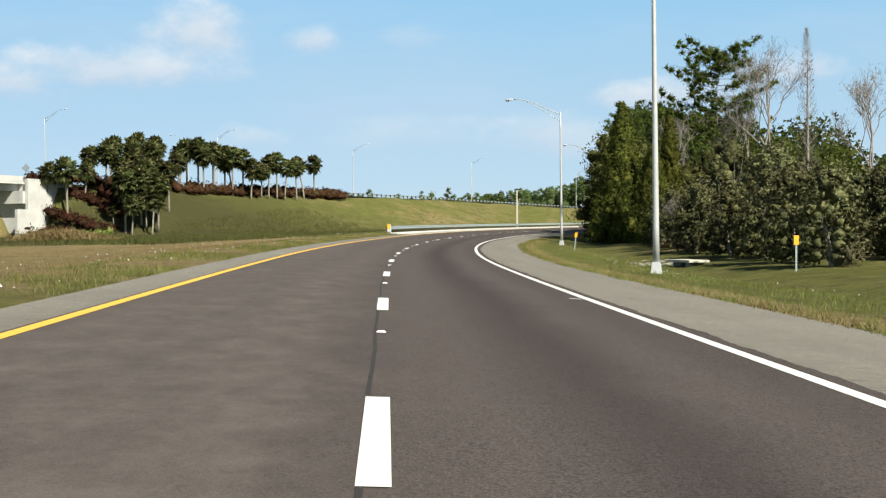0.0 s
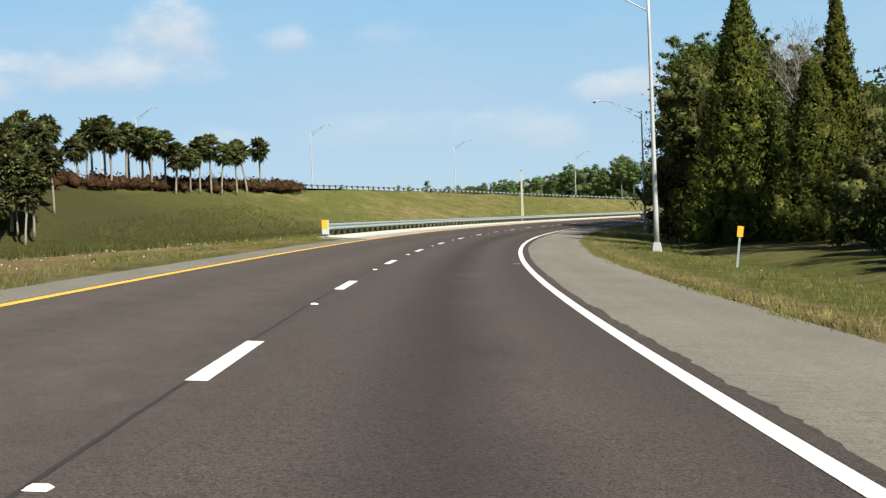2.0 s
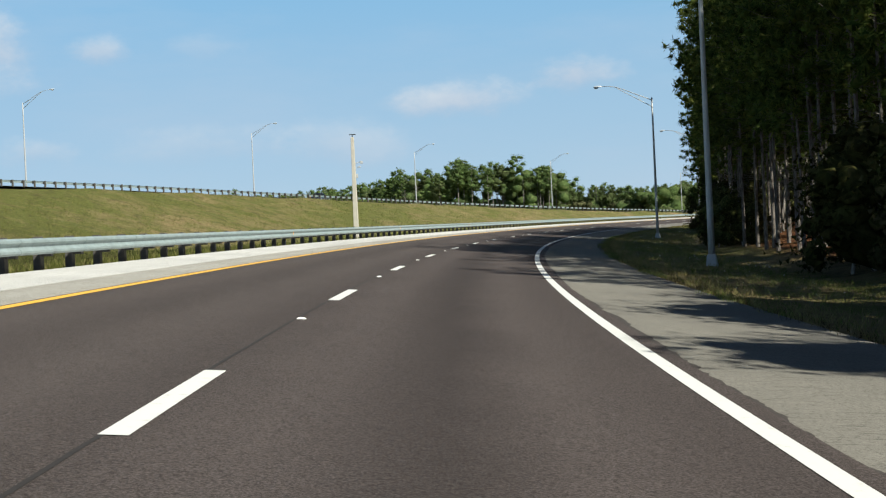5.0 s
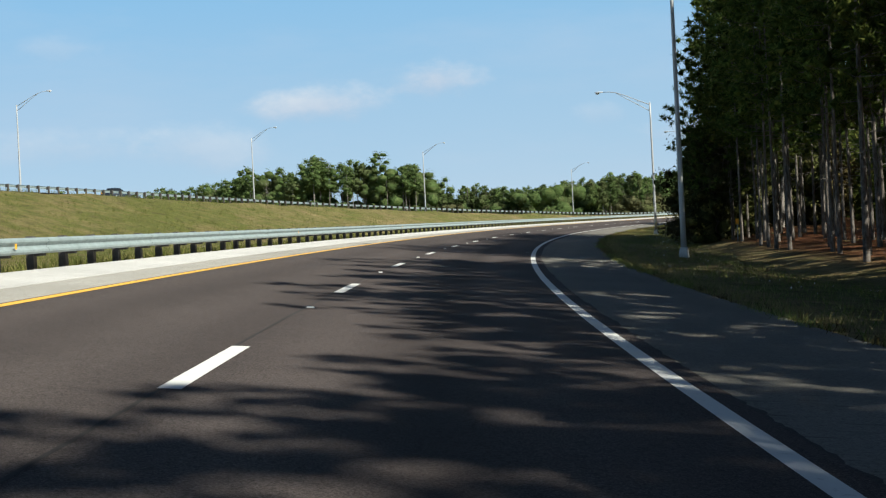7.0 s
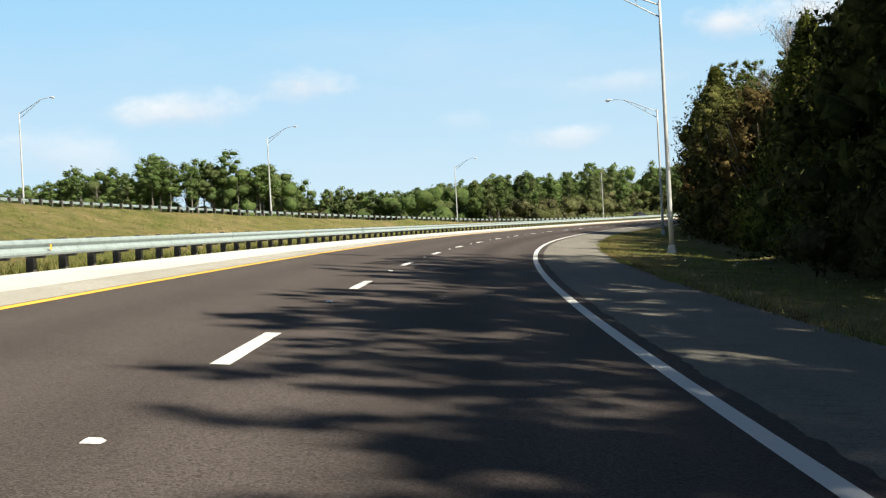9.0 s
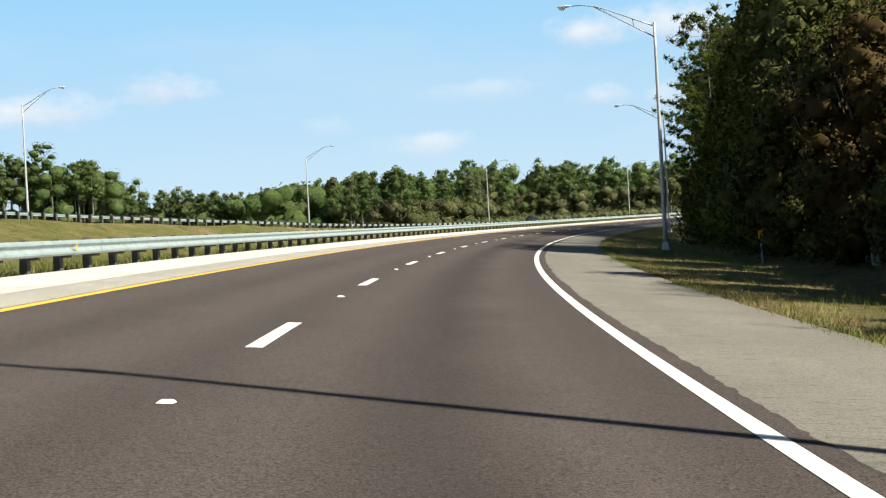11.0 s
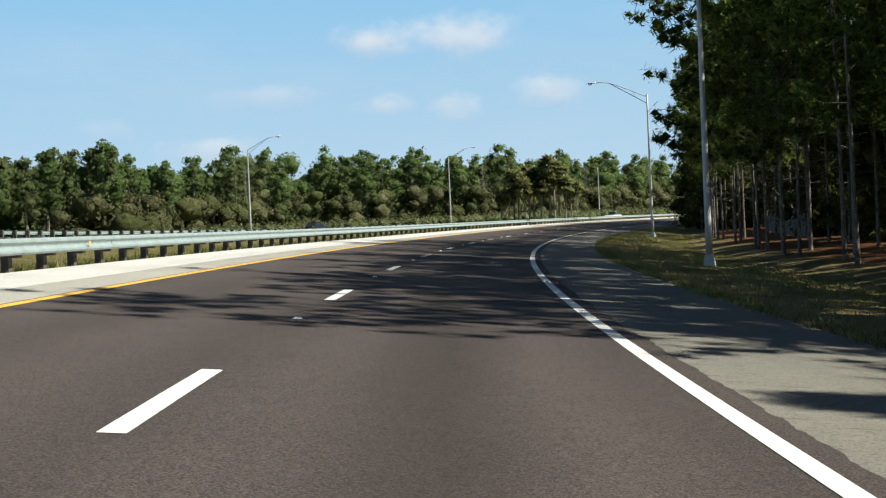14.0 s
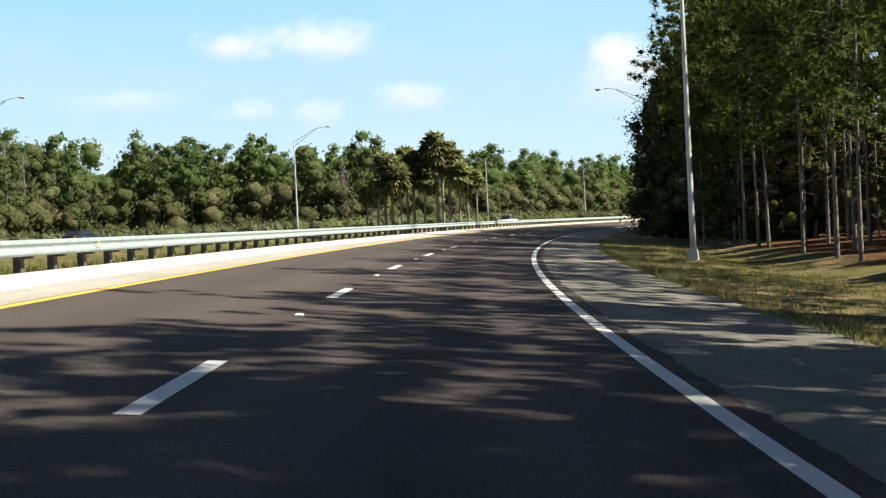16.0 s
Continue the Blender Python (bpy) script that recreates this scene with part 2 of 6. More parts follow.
WHITE_PAINT = paint("white_road_paint", (0.70, 0.70, 0.67), (0.34, 0.32, 0.30))
YELLOW_PAINT = paint("yellow_road_paint", (0.80, 0.45, 0.06), (0.42, 0.28, 0.10))


def plain(name, colour, rough=0.6, metal=0.0, vary=0.12, scale=6.0):
    m, nt = material(name)
    n = noise_tex(nt, coords(nt), scale, 5, 0.65)
    col = mix(nt, ramp(nt, n, [(0.3, (0, 0, 0)), (0.7, (1, 1, 1))]), tuple(c * (1 - vary) for c in colour), tuple(min(1, c * (1 + vary)) for c in colour))
    finish(nt, col, rough, metal, noise_tex(nt, coords(nt), scale * 6, 3), 0.1, 0.01)
    return m


GALV = plain("galvanised_steel", (0.29, 0.355, 0.362), 0.55, 0.12, 0.2, 3.0)
LAMP_GREY = plain("dull_aluminium", (0.47, 0.48, 0.48), 0.6, 0.25, 0.1, 2.0)
HEAD_GREY = plain("lamp_head_grey", (0.66, 0.68, 0.70), 0.45, 0.2, 0.05)
DARK_POST = plain("dark_treated_timber", (0.085, 0.078, 0.070), 0.85, 0.0, 0.35, 5.0)
ORANGE = plain("amber_reflective_sheet", (0.90, 0.42, 0.03), 0.4, 0.0, 0.04)
PALE_GREY = plain("pale_grey_paint", (0.45, 0.47, 0.48), 0.6, 0.0, 0.1)
PRECAST = plain("precast_concrete", (0.52, 0.49, 0.42), 0.85, 0.0, 0.14, 2.0)
BRIDGE_CONC = plain("bridge_concrete", (0.50, 0.50, 0.48), 0.85, 0.0, 0.14, 0.5)
GLASS_LENS = plain("lamp_lens", (0.75, 0.77, 0.78), 0.2, 0.0, 0.02)
BLACK = plain("black_rubber", (0.03, 0.03, 0.032), 0.6, 0.0, 0.2)
TAR = plain("old_tar", (0.022, 0.019, 0.018), 1.0, 0.0, 0.2)
SIGN_WHITE = plain("white_sign_sheet", (0.80, 0.80, 0.78), 0.5, 0.0, 0.03)
SIGN_GREEN = plain("green_sign_sheet", (0.02, 0.22, 0.12), 0.5, 0.0, 0.05)
SIGN_BACK = plain("bare_aluminium_sheet", (0.40, 0.43, 0.45), 0.5, 0.6, 0.1)
FENCE_WOOD = plain("weathered_grey_boards", (0.10, 0.105, 0.105), 0.9, 0.0, 0.3, 3.0)
RUBBLE = plain("pale_rubble", (0.27, 0.26, 0.225), 0.9, 0.0, 0.3, 4.0)
REFLECTOR = plain("ceramic_marker", (0.80, 0.80, 0.76), 0.35, 0.0, 0.05)


def ground_material():
    """Rough mown grass: green, straw and bare soil mixed at several sizes."""
    m, nt = material("rough_grass_ground")
    ob = coords(nt)
    big = noise_tex(nt, ob, 0.045, 5, 0.6)
    mid = noise_tex(nt, ob, 0.32, 6, 0.65)
    fine = noise_tex(nt, ob, 3.2, 6, 0.75)
    tiny = noise_tex(nt, ob, 16.0, 4, 0.75)
    green = mix(nt, ramp(nt, fine, [(0.3, (0, 0, 0)), (0.7, (1, 1, 1))]), (0.088, 0.104, 0.028), (0.205, 0.208, 0.060))
    straw = mix(nt, ramp(nt, fine, [(0.3, (0, 0, 0)), (0.7, (1, 1, 1))]), (0.210, 0.155, 0.075), (0.400, 0.310, 0.160))
    f = math_node(nt, "ADD", math_node(nt, "MULTIPLY", big, 0.55), math_node(nt, "MULTIPLY", mid, 0.45))
    att = nt.tree.nodes.new("ShaderNodeAttribute")
    att.attribute_name = "dry"
    f = math_node(nt, "ADD", f, math_node(nt, "SUBTRACT", att.outputs["Fac"], 0.5))
    col = mix(nt, ramp(nt, f, [(0.42, (0, 0, 0)), (0.60, (1, 1, 1))]), green, straw)
    scruff = ramp(nt, noise_tex(nt, ob, 0.75, 7, 0.7), [(0.50, (0, 0, 0)), (0.66, (0.75, 0.75, 0.75))])
    col = mix(nt, scruff, col, (0.088, 0.072, 0.034))
    fresh = ramp(nt, noise_tex(nt, ob, 1.1, 6, 0.7), [(0.54, (0, 0, 0)), (0.68, (0.6, 0.6, 0.6))])
    lush = nt.add("ShaderNodeClamp", Value=math_node(nt, "MULTIPLY_ADD", att.outputs["Fac"], -5.0, 3.9)).outputs[0]
    col = mix(nt, math_node(nt, "MULTIPLY", fresh, lush), col, (0.175, 0.200, 0.052))
    # shade on the slope, painted as darker grass where "dry" is low
    shaded_grass = mix(nt, ramp(nt, fine, [(0.3, (0, 0, 0)), (0.7, (1, 1, 1))]), (0.040, 0.042, 0.017), (0.100, 0.096, 0.036))
    shade_amount = math_node(nt, "SUBTRACT", math_node(nt, "MULTIPLY", math_node(nt, "SUBTRACT", 0.5, att.outputs["Fac"]), 6.5), math_node(nt, "MULTIPLY", mid, 0.7))
    col = mix(nt, nt.add("ShaderNodeClamp", Value=shade_amount).outputs[0], col, shaded_grass)
    col = mix(nt, ramp(nt, tiny, [(0.3, (0.65, 0.65, 0.65)), (0.52, (0, 0, 0))]), col, mix(nt, lush, (0.135, 0.098, 0.045), (0.070, 0.070, 0.026)))
    need = nt.tree.nodes.new("ShaderNodeAttribute")
    need.attribute_name = "straw"
    litter = mix(nt, fine, (0.085, 0.032, 0.015), (0.230, 0.095, 0.045))
    lf = math_node(nt, "MULTIPLY", need.outputs["Fac"], ramp(nt, mid, [(0.35, (0.5, 0.5, 0.5)), (0.5, (1, 1, 1))]))
    col = mix(nt, lf, col, litter)
    finish(nt, col, 0.95, 0.0, math_node(nt, "ADD", math_node(nt, "ADD", fine, tiny), math_node(nt, "MULTIPLY", mid, 2.5)), 1.0, 0.16, 0.1)
    return m


GROUND = ground_material()


def leaf_material(name, dark, light, yellow=None, through=0.15, patch=0.5, other=None, tufty=0.0):
    """Foliage: every leaf or tuft has its own shade; part of the light passes through."""
    m, nt = material(name)
    g = nt.tree.nodes.new("ShaderNodeNewGeometry")
    r = g.outputs["Random Per Island"]
    o = nt.tree.nodes.new("ShaderNodeObjectInfo").outputs["Random"]
    stops = [(0.0, dark), (0.65, light)] + ([(1.0, yellow)] if yellow else [])
    col = ramp(nt, r, stops)
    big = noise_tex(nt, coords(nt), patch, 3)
    if other:
        col = mix(nt, ramp(nt, noise_tex(nt, coords(nt), 0.11, 2), [(0.48, (0, 0, 0)), (0.62, (0.85, 0.85, 0.85))]), col, other)
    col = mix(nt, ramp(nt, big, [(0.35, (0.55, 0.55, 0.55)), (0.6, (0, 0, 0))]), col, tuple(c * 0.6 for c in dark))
    hsv = nt.add("ShaderNodeHueSaturation", Color=col, Value=math_node(nt, "ADD", math_node(nt, "MULTIPLY", o, 0.5), 0.75), Hue=math_node(nt, "ADD", math_node(nt, "MULTIPLY", o, 0.03), 0.485))
    col = hsv.outputs[0]
    d = nt.add("ShaderNodeBsdfDiffuse", Color=col)
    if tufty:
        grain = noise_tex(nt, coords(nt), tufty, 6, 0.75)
        # painted shade between tufts: the bump's hollows get a darker colour
        hollow_shade = ramp(nt, grain, [(0.34, (0.58, 0.58, 0.58)), (0.50, (1, 1, 1)), (0.68, (1.4, 1.4, 1.4))])
        nt.link(mix(nt, 1.0, col, hollow_shade, "MULTIPLY"), d.inputs["Color"])
        nt.link(nt.add("ShaderNodeBump", Height=grain, Strength=1.0 if tufty < 2.5 else 0.6, Distance=0.9 if tufty < 2.5 else 0.10).outputs[0], d.inputs["Normal"])
    tr = nt.add("ShaderNodeBsdfTranslucent", Color=col)
    mx = nt.add("ShaderNodeMixShader", Fac=through, i1=d.outputs[0], i2=tr.outputs[0])
    nt.add("ShaderNodeOutputMaterial", Surface=mx.outputs[0])
    return m


PINE_LEAF = leaf_material("pine_needles", (0.044, 0.068, 0.019), (0.142, 0.195, 0.048), (0.235, 0.260, 0.068), 0.58)
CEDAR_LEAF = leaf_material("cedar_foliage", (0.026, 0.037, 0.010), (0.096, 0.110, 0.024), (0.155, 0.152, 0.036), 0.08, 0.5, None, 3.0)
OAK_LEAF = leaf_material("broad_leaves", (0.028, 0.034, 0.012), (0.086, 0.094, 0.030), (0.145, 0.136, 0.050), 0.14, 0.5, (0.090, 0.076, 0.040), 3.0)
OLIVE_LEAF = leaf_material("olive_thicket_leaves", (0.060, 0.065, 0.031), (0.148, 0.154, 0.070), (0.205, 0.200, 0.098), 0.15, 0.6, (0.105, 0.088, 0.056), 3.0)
# far brush, grey-olive and kept pale: distance haze is in its colour
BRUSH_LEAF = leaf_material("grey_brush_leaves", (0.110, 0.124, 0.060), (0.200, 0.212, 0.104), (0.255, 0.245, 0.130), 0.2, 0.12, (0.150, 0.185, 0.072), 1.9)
BROWN_LEAF = leaf_material("withered_leaves", (0.045, 0.034, 0.014), (0.110, 0.082, 0.034), (0.150, 0.120, 0.055))
PALM_LEAF = leaf_material("palm_fronds", (0.045, 0.058, 0.022), (0.130, 0.150, 0.056), (0.280, 0.235, 0.120), 0.3)
# brighter copy of the palm fronds: dry tan with sunlight put into the colour
LIT_DRY_PALM_LEAF = leaf_material("shaggy_palm_fronds", (0.115, 0.135, 0.057), (0.257, 0.270, 0.108), (0.400, 0.392, 0.189), 0.3)
RED_LEAF = leaf_material("rust_red_shrub", (0.034, 0.019, 0.012), (0.078, 0.036, 0.022), (0.062, 0.052, 0.026), 0.15)
# much paler than the near leaves, to paint in the haze of distance
HAZY_FAR_LEAF = leaf_material("far_wood_foliage", (0.128, 0.196, 0.070), (0.200, 0.288, 0.100), (0.255, 0.312, 0.120), 0.42, 0.2, (0.170, 0.192, 0.090), 1.9)
GRASS_LEAF = leaf_material("grass_blades", (0.085, 0.115, 0.026), (0.225, 0.245, 0.068), (0.400, 0.350, 0.160), 0.35)
STRAW_LEAF = leaf_material("dry_grass_blades", (0.220, 0.165, 0.075), (0.380, 0.300, 0.150), (0.170, 0.170, 0.050), 0.35)


def bark_material(name, dark, light):
    m, nt = material(name)
    v = stretched(nt, coords(nt), 5, 5, 1.2)
    n = noise_tex(nt, v, 2.4, 6, 0.7)
    col = mix(nt, ramp(nt, n, [(0.38, (0, 0, 0)), (0.62, (1, 1, 1))]), dark, light)
    finish(nt, col, 0.95, 0.0, n, 0.8, 0.05, 0.1)
    return m


PINE_BARK = bark_material("pine_bark", (0.070, 0.060, 0.052), (0.250, 0.222, 0.195))
GREY_BARK = bark_material("grey_bark", (0.130, 0.115, 0.100), (0.360, 0.330, 0.300))
PALM_BARK = bark_material("palm_trunk", (0.150, 0.130, 0.105), (0.340, 0.310, 0.265))

# ---- mesh helpers ----
def mesh_of(name, verts, faces, mat, smooth=False):
    me = bpy.data.meshes.new(name)
    me.from_pydata(verts, [], faces)
    me.materials.append(mat)
    if smooth:
        me.polygons.foreach_set("use_smooth", [True] * len(me.polygons))
    me.update()
    return me


def quads_mesh(name, corners, mat, normals=None):
    """A mesh of loose flat pieces: corners is an array (n, 3 or 4, 3); normals: one for each corner, so that a clump shades as one rounded mass."""
    n, c = corners.shape[:2]
    me = bpy.data.meshes.new(name)
    me.vertices.add(c * n)
    me.vertices.foreach_set("co", corners.astype(np.float32).ravel())
    me.loops.add(c * n)
    me.loops.foreach_set("vertex_index", np.arange(c * n, dtype=np.int32))
    me.polygons.add(n)
    me.polygons.foreach_set("loop_start", np.arange(0, c * n, c, dtype=np.int32))
    me.materials.append(mat)
    me.update(calc_edges=True)
    if normals is not None:
        me.polygons.foreach_set("use_smooth", np.ones(n, bool))
        me.normals_split_custom_set_from_vertices(normals.reshape(-1, 3).astype(np.float32))
    return me


def from_bm(name, bm, mat, smooth=False):
    me = bpy.data.meshes.new(name)
    bmesh.ops.recalc_face_normals(bm, faces=bm.faces)
    bm.to_mesh(me)
    bm.free()
    me.materials.append(mat)
    if smooth:
        me.polygons.foreach_set("use_smooth", [True] * len(me.polygons))
    return me


def child(name, me, parent, m=None, label=""):
    ob = new(name, me)
    ob.parent = parent
    if m is not None:
        ob.matrix_basis = m
    if label:
        ob["label"] = label
    return ob


def part(name, bm, mat, parent, label="", smooth=False, m=None):
    return child(name, from_bm(name, bm, mat, smooth), parent, m, label)


def box_bm(sx, sy, sz, x=0, y=0, z=0, bevel=0.0, bm=None):
    bm = bm or bmesh.new()
    got = bmesh.ops.create_cube(bm, size=1, matrix=Matrix.Translation((x, y, z)) @ Matrix.Diagonal((sx, sy, sz, 1)))
    if bevel:
        edges = {e for v in got["verts"] for e in v.link_edges}
        bmesh.ops.bevel(bm, geom=list(edges), offset=bevel, segments=2, affect="EDGES", profile=0.6)
    return bm


def tube(points, radii, sides=8, verts=None, faces=None, cap=True):
    """A tapered round tube along points; appends to verts and faces."""
    verts = [] if verts is None else verts
    faces = [] if faces is None else faces
    base = len(verts)
    pts = [Vector(p) for p in points]
    for i, (p, r) in enumerate(zip(pts, radii)):
        d = (pts[min(i + 1, len(pts) - 1)] - pts[max(i - 1, 0)]).normalized()
        a = d.orthogonal().normalized() if abs(d.z) < 0.9 else Vector((1, 0, 0)) - d * d.x
        a.normalize()
        b = d.cross(a)
        for k in range(sides):
            w = 2 * math.pi * k / sides
            verts.append(tuple(p + (a * math.cos(w) + b * math.sin(w)) * r))
    for i in range(len(pts) - 1):
        for k in range(sides):
            q = (k + 1) % sides
            faces.append((base + i * sides + k, base + i * sides + q, base + (i + 1) * sides + q, base + (i + 1) * sides + k))
    if cap:
        faces.append(tuple(base + k for k in reversed(range(sides))))
        faces.append(tuple(base + (len(pts) - 1) * sides + k for k in range(sides)))
    return verts, faces


# ---- the line of the ramp ----
KNOT = np.array([-700, -120, -60, 0, 60, 120, 180, 240, 300, 360, 420, 480, 540, 600, 780, 960, 1100, 2300], float)
BEND = np.array([0, 0, 0, -0.6, 1.42, 1.77, 1.76, 1.81, 1.64, 1.9, 1.71, 1.82, 1.75, 1.74, 1.74, 1.0, 0, 0]) * 1e-3
RISE = np.array([0.8, 1.2, 1.6, 1.54, 1.42, 1.72, 1.62, 1.58, 1.62, 1.48, 1.42, 1.44, 1.61, 1.52, 0.76, 0.2, 0, 0]) * 1e-2
BANK = np.array([0, 0, 0.8, 3.78, 6.76, 7.66, 8.27, 8.63, 8.59, 8.56, 8.28, 8.07, 8.06, 8.05, 8.05, 5, 2, 0]) * 1e-2
STEP = 2.0
SS = np.arange(-700, 2301, STEP)
_at0 = int(round(700 / STEP))
_psi = np.cumsum(np.interp(SS, KNOT, BEND)) * STEP
_psi -= _psi[_at0]
_cx = np.cumsum(np.sin(_psi)) * STEP
_cy = np.cumsum(np.cos(_psi)) * STEP
_cz = np.cumsum(np.interp(SS, KNOT, RISE)) * STEP
_cx -= _cx[_at0]
_cy -= _cy[_at0]
_cz -= _cz[_at0]


def psi_at(s):
    return np.interp(s, SS, _psi)


def bank_at(s):
    return np.interp(s, KNOT, BANK)


def level_at(s):
    return np.interp(s, SS, _cz)


def plan(s, u):
    """Plan place of the point u metres to the right of the lane line at s."""
    a = psi_at(s)
    return np.interp(s, SS, _cx) + u * np.cos(a), np.interp(s, SS, _cy) - u * np.sin(a)


def surf(s, u, dz=0.0):
    x, y = plan(s, u)
    return x, y, level_at(s) - u * bank_at(s) + dz


# the highway's near edge on its embankment, up to which the slope rises
EDGE = np.array([(-170, -60, 11.0), (-142, 40, 11.4), (-112, 118, 11.9), (-85, 178, 12.2), (-62, 225, 12.4), (-38, 270, 12.8), (-3, 321, 12.9), (28, 368, 12.6), (63, 416, 11.9), (105, 453, 10.5),
                 (156, 498, 9.4), (212, 536, 9.5)], float)
_tail = np.array([590, 640, 700, 780, 900, 1100, 1500, 2200], float)
EDGE = np.concatenate([EDGE, np.stack([*plan(_tail, np.array([-36.0, -26.0, -22.0, -19.0, -17.0, -17.0, -17.0, -17.0])), level_at(_tail) + np.array([0.7, 0.5, 0.6, 0.8, 0.8, 0.8, 0.8, 0.8])], -1)])
_el = np.concatenate([[0], np.cumsum(np.hypot(*np.diff(EDGE[:, :2], axis=0).T))])
_ed = np.arange(0, _el[-1], 4.0)


def _smooth(a):
    k = np.ones(9) / 9
    return np.convolve(np.pad(a, 4, mode="edge"), k, "valid")


_ex, _ey, _ez = (_smooth(np.interp(_ed, _el, EDGE[:, k])) for k in range(3))
_tx, _ty = np.gradient(_ex), np.gradient(_ey)
_tl = np.hypot(_tx, _ty)
_tx, _ty = _tx / _tl, _ty / _tl


def edge_point(d, off=0.0):
    """Point at d metres along the highway's edge, off metres to its right (towards the ramp)."""
    x, y, z = (np.interp(d, _ed, a) for a in (_ex, _ey, _ez))
    tx, ty = np.interp(d, _ed, _tx), np.interp(d, _ed, _ty)
    return x + ty * off, y - tx * off, z, math.atan2(tx, ty)


def edge_along(x, y):
    i = int(np.argmin((_ex - x) ** 2 + (_ey - y) ** 2))
    return float(_ed[i])


BRIDGE_END = edge_along(-61, 227)


def side_of_edge(x, y):
    """Signed distance right of the highway's edge, and its level there."""
    dist = np.empty(len(x))
    lev = np.empty(len(x))
    for a in range(0, len(x), 4000):
        xs, ys = x[a:a + 4000, None], y[a:a + 4000, None]
        d2 = (xs - _ex) ** 2 + (ys - _ey) ** 2
        i = d2.argmin(1)
        dx, dy = xs[:, 0] - _ex[i], ys[:, 0] - _ey[i]
        right = dx * _ty[i] - dy * _tx[i]
        dist[a:a + 4000] = np.sqrt(d2.min(1)) * np.where(right >= 0, 1, -1)
        near = np.sqrt(d2.min(1)) * np.where(right >= 0, 1, -1)
        crest = np.where(_ed[i] < BRIDGE_END, -40 + 50 * np.clip((_ed[i] - BRIDGE_END + 12) / 12, 0, 1), _ez[i])
        flank = _ez[i] - 13.0 * (1 - np.clip((_ed[i] - BRIDGE_END + 5) / 15, 0, 1))
        lev[a:a + 4000] = np.where(near > 1.3, np.minimum(crest + 99 * (_ed[i] < BRIDGE_END), flank), crest)
    return dist, lev


def ground_level(s, u):
    """Height of the ground at (s, u), arrays; under the paving it stays below it."""
    s, u = np.asarray(s, float).ravel(), np.asarray(u, float).ravel()
    x, y = plan(s, u)
    z0, e = level_at(s), bank_at(s)
    # right: verge follows the bank to 12 m, a shallow dip, then the wood floor
    right = z0 - np.minimum(u, 12.0) * e - 0.05 - 0.18 * np.exp(-((u - 12.5) / 1.5) ** 2) + np.clip(u - 13.5, 0, 6) * 0.05
    # left: verge to 6.6 m, gentle dip, field
    lu = -u
    left = z0 + np.minimum(lu, 6.6) * e - 0.05 - np.clip(lu - 6.6, 0, 9) * (e * 0.62 + 0.02)
    z = np.where(u >= 0, right, left)
    dist, lev = side_of_edge(x, y)
    slope = lev - np.clip(dist - 1.5, 0, None) / 2.9
    slope = np.where(dist < 1.5, lev, slope)
    slope = np.where(dist < -30, lev - np.clip(-30 - dist, 0, 60) * 0.03, slope)
    k = 0.9
    emb = np.where(u < -6.6, np.logaddexp(z / k, slope / k) * k, z)
    emb = np.where(u < -14, emb, np.where(u < -6.6, z + (emb - z) * np.clip((-u - 6.6) / 7.4, 0, 1), emb))
    under = (u > np.where(s < 126, -4.4, -5.95)) & (u < 6.4)
    return np.where(under, z - 0.25, emb), dist


def strip(name, us, s0, s1, ds, mat, dz=0.0, parent=None, skirt=0.0):
    """A surface between the offsets us along the ramp, with UV in metres; skirt: depth of its edges."""
    s = np.arange(s0, s1 + ds / 2, ds)
    n, m = len(s), len(us)
    cols = [surf(s, u, dz) for u in us]
    if skirt:
        x0 = surf(s, us[0], dz - skirt)
        x1 = surf(s, us[-1], dz - skirt)
        cols = [x0] + cols + [x1]
        us = [us[0] - skirt] + list(us) + [us[-1] + skirt]
        m += 2
    v = np.stack([np.stack(c, -1) for c in cols], 1).reshape(-1, 3)
    faces = [(i * m + j, i * m + j + 1, (i + 1) * m + j + 1, (i + 1) * m + j) for i in range(n - 1) for j in range(m - 1)]
    me = mesh_of(name, v.tolist(), faces, mat)
    uv = me.uv_layers.new(name="UVMap")
    vi = np.empty(len(me.loops), np.int32)
    me.loops.foreach_get("vertex_index", vi)
    uvv = np.stack([np.tile(np.array(us, float), n), np.repeat(s, m)], -1)[vi]
    uv.data.foreach_set("uv", uvv.astype(np.float32).ravel())
    ob = new(name, me)
    if parent:
        ob.parent = parent
    return ob


def place_at(s, u, turn=0.0, dz=0.0, on_ground=True):
    """Pose of a thing on the ground at (s, u), its y axis along the ramp."""
    x, y = plan(s, u)
    z = ground_level([s], [u])[0][0] if on_ground else surf(s, u)[2]
    return pose(float(x), float(y), float(z) + dz, 0, 0, -math.degrees(float(psi_at(s))) + turn)


def ground_at_xy(x, y):
    """Level of the ground at a plan place."""
    i = int(np.argmin((_cx - x) ** 2 + (_cy - y) ** 2))
    dx, dy = x - _cx[i], y - _cy[i]
    s = SS[i] + dx * math.sin(_psi[i]) + dy * math.cos(_psi[i])
    u = dx * math.cos(_psi[i]) - dy * math.sin(_psi[i])
    return float(ground_level([s], [u])[0][0])


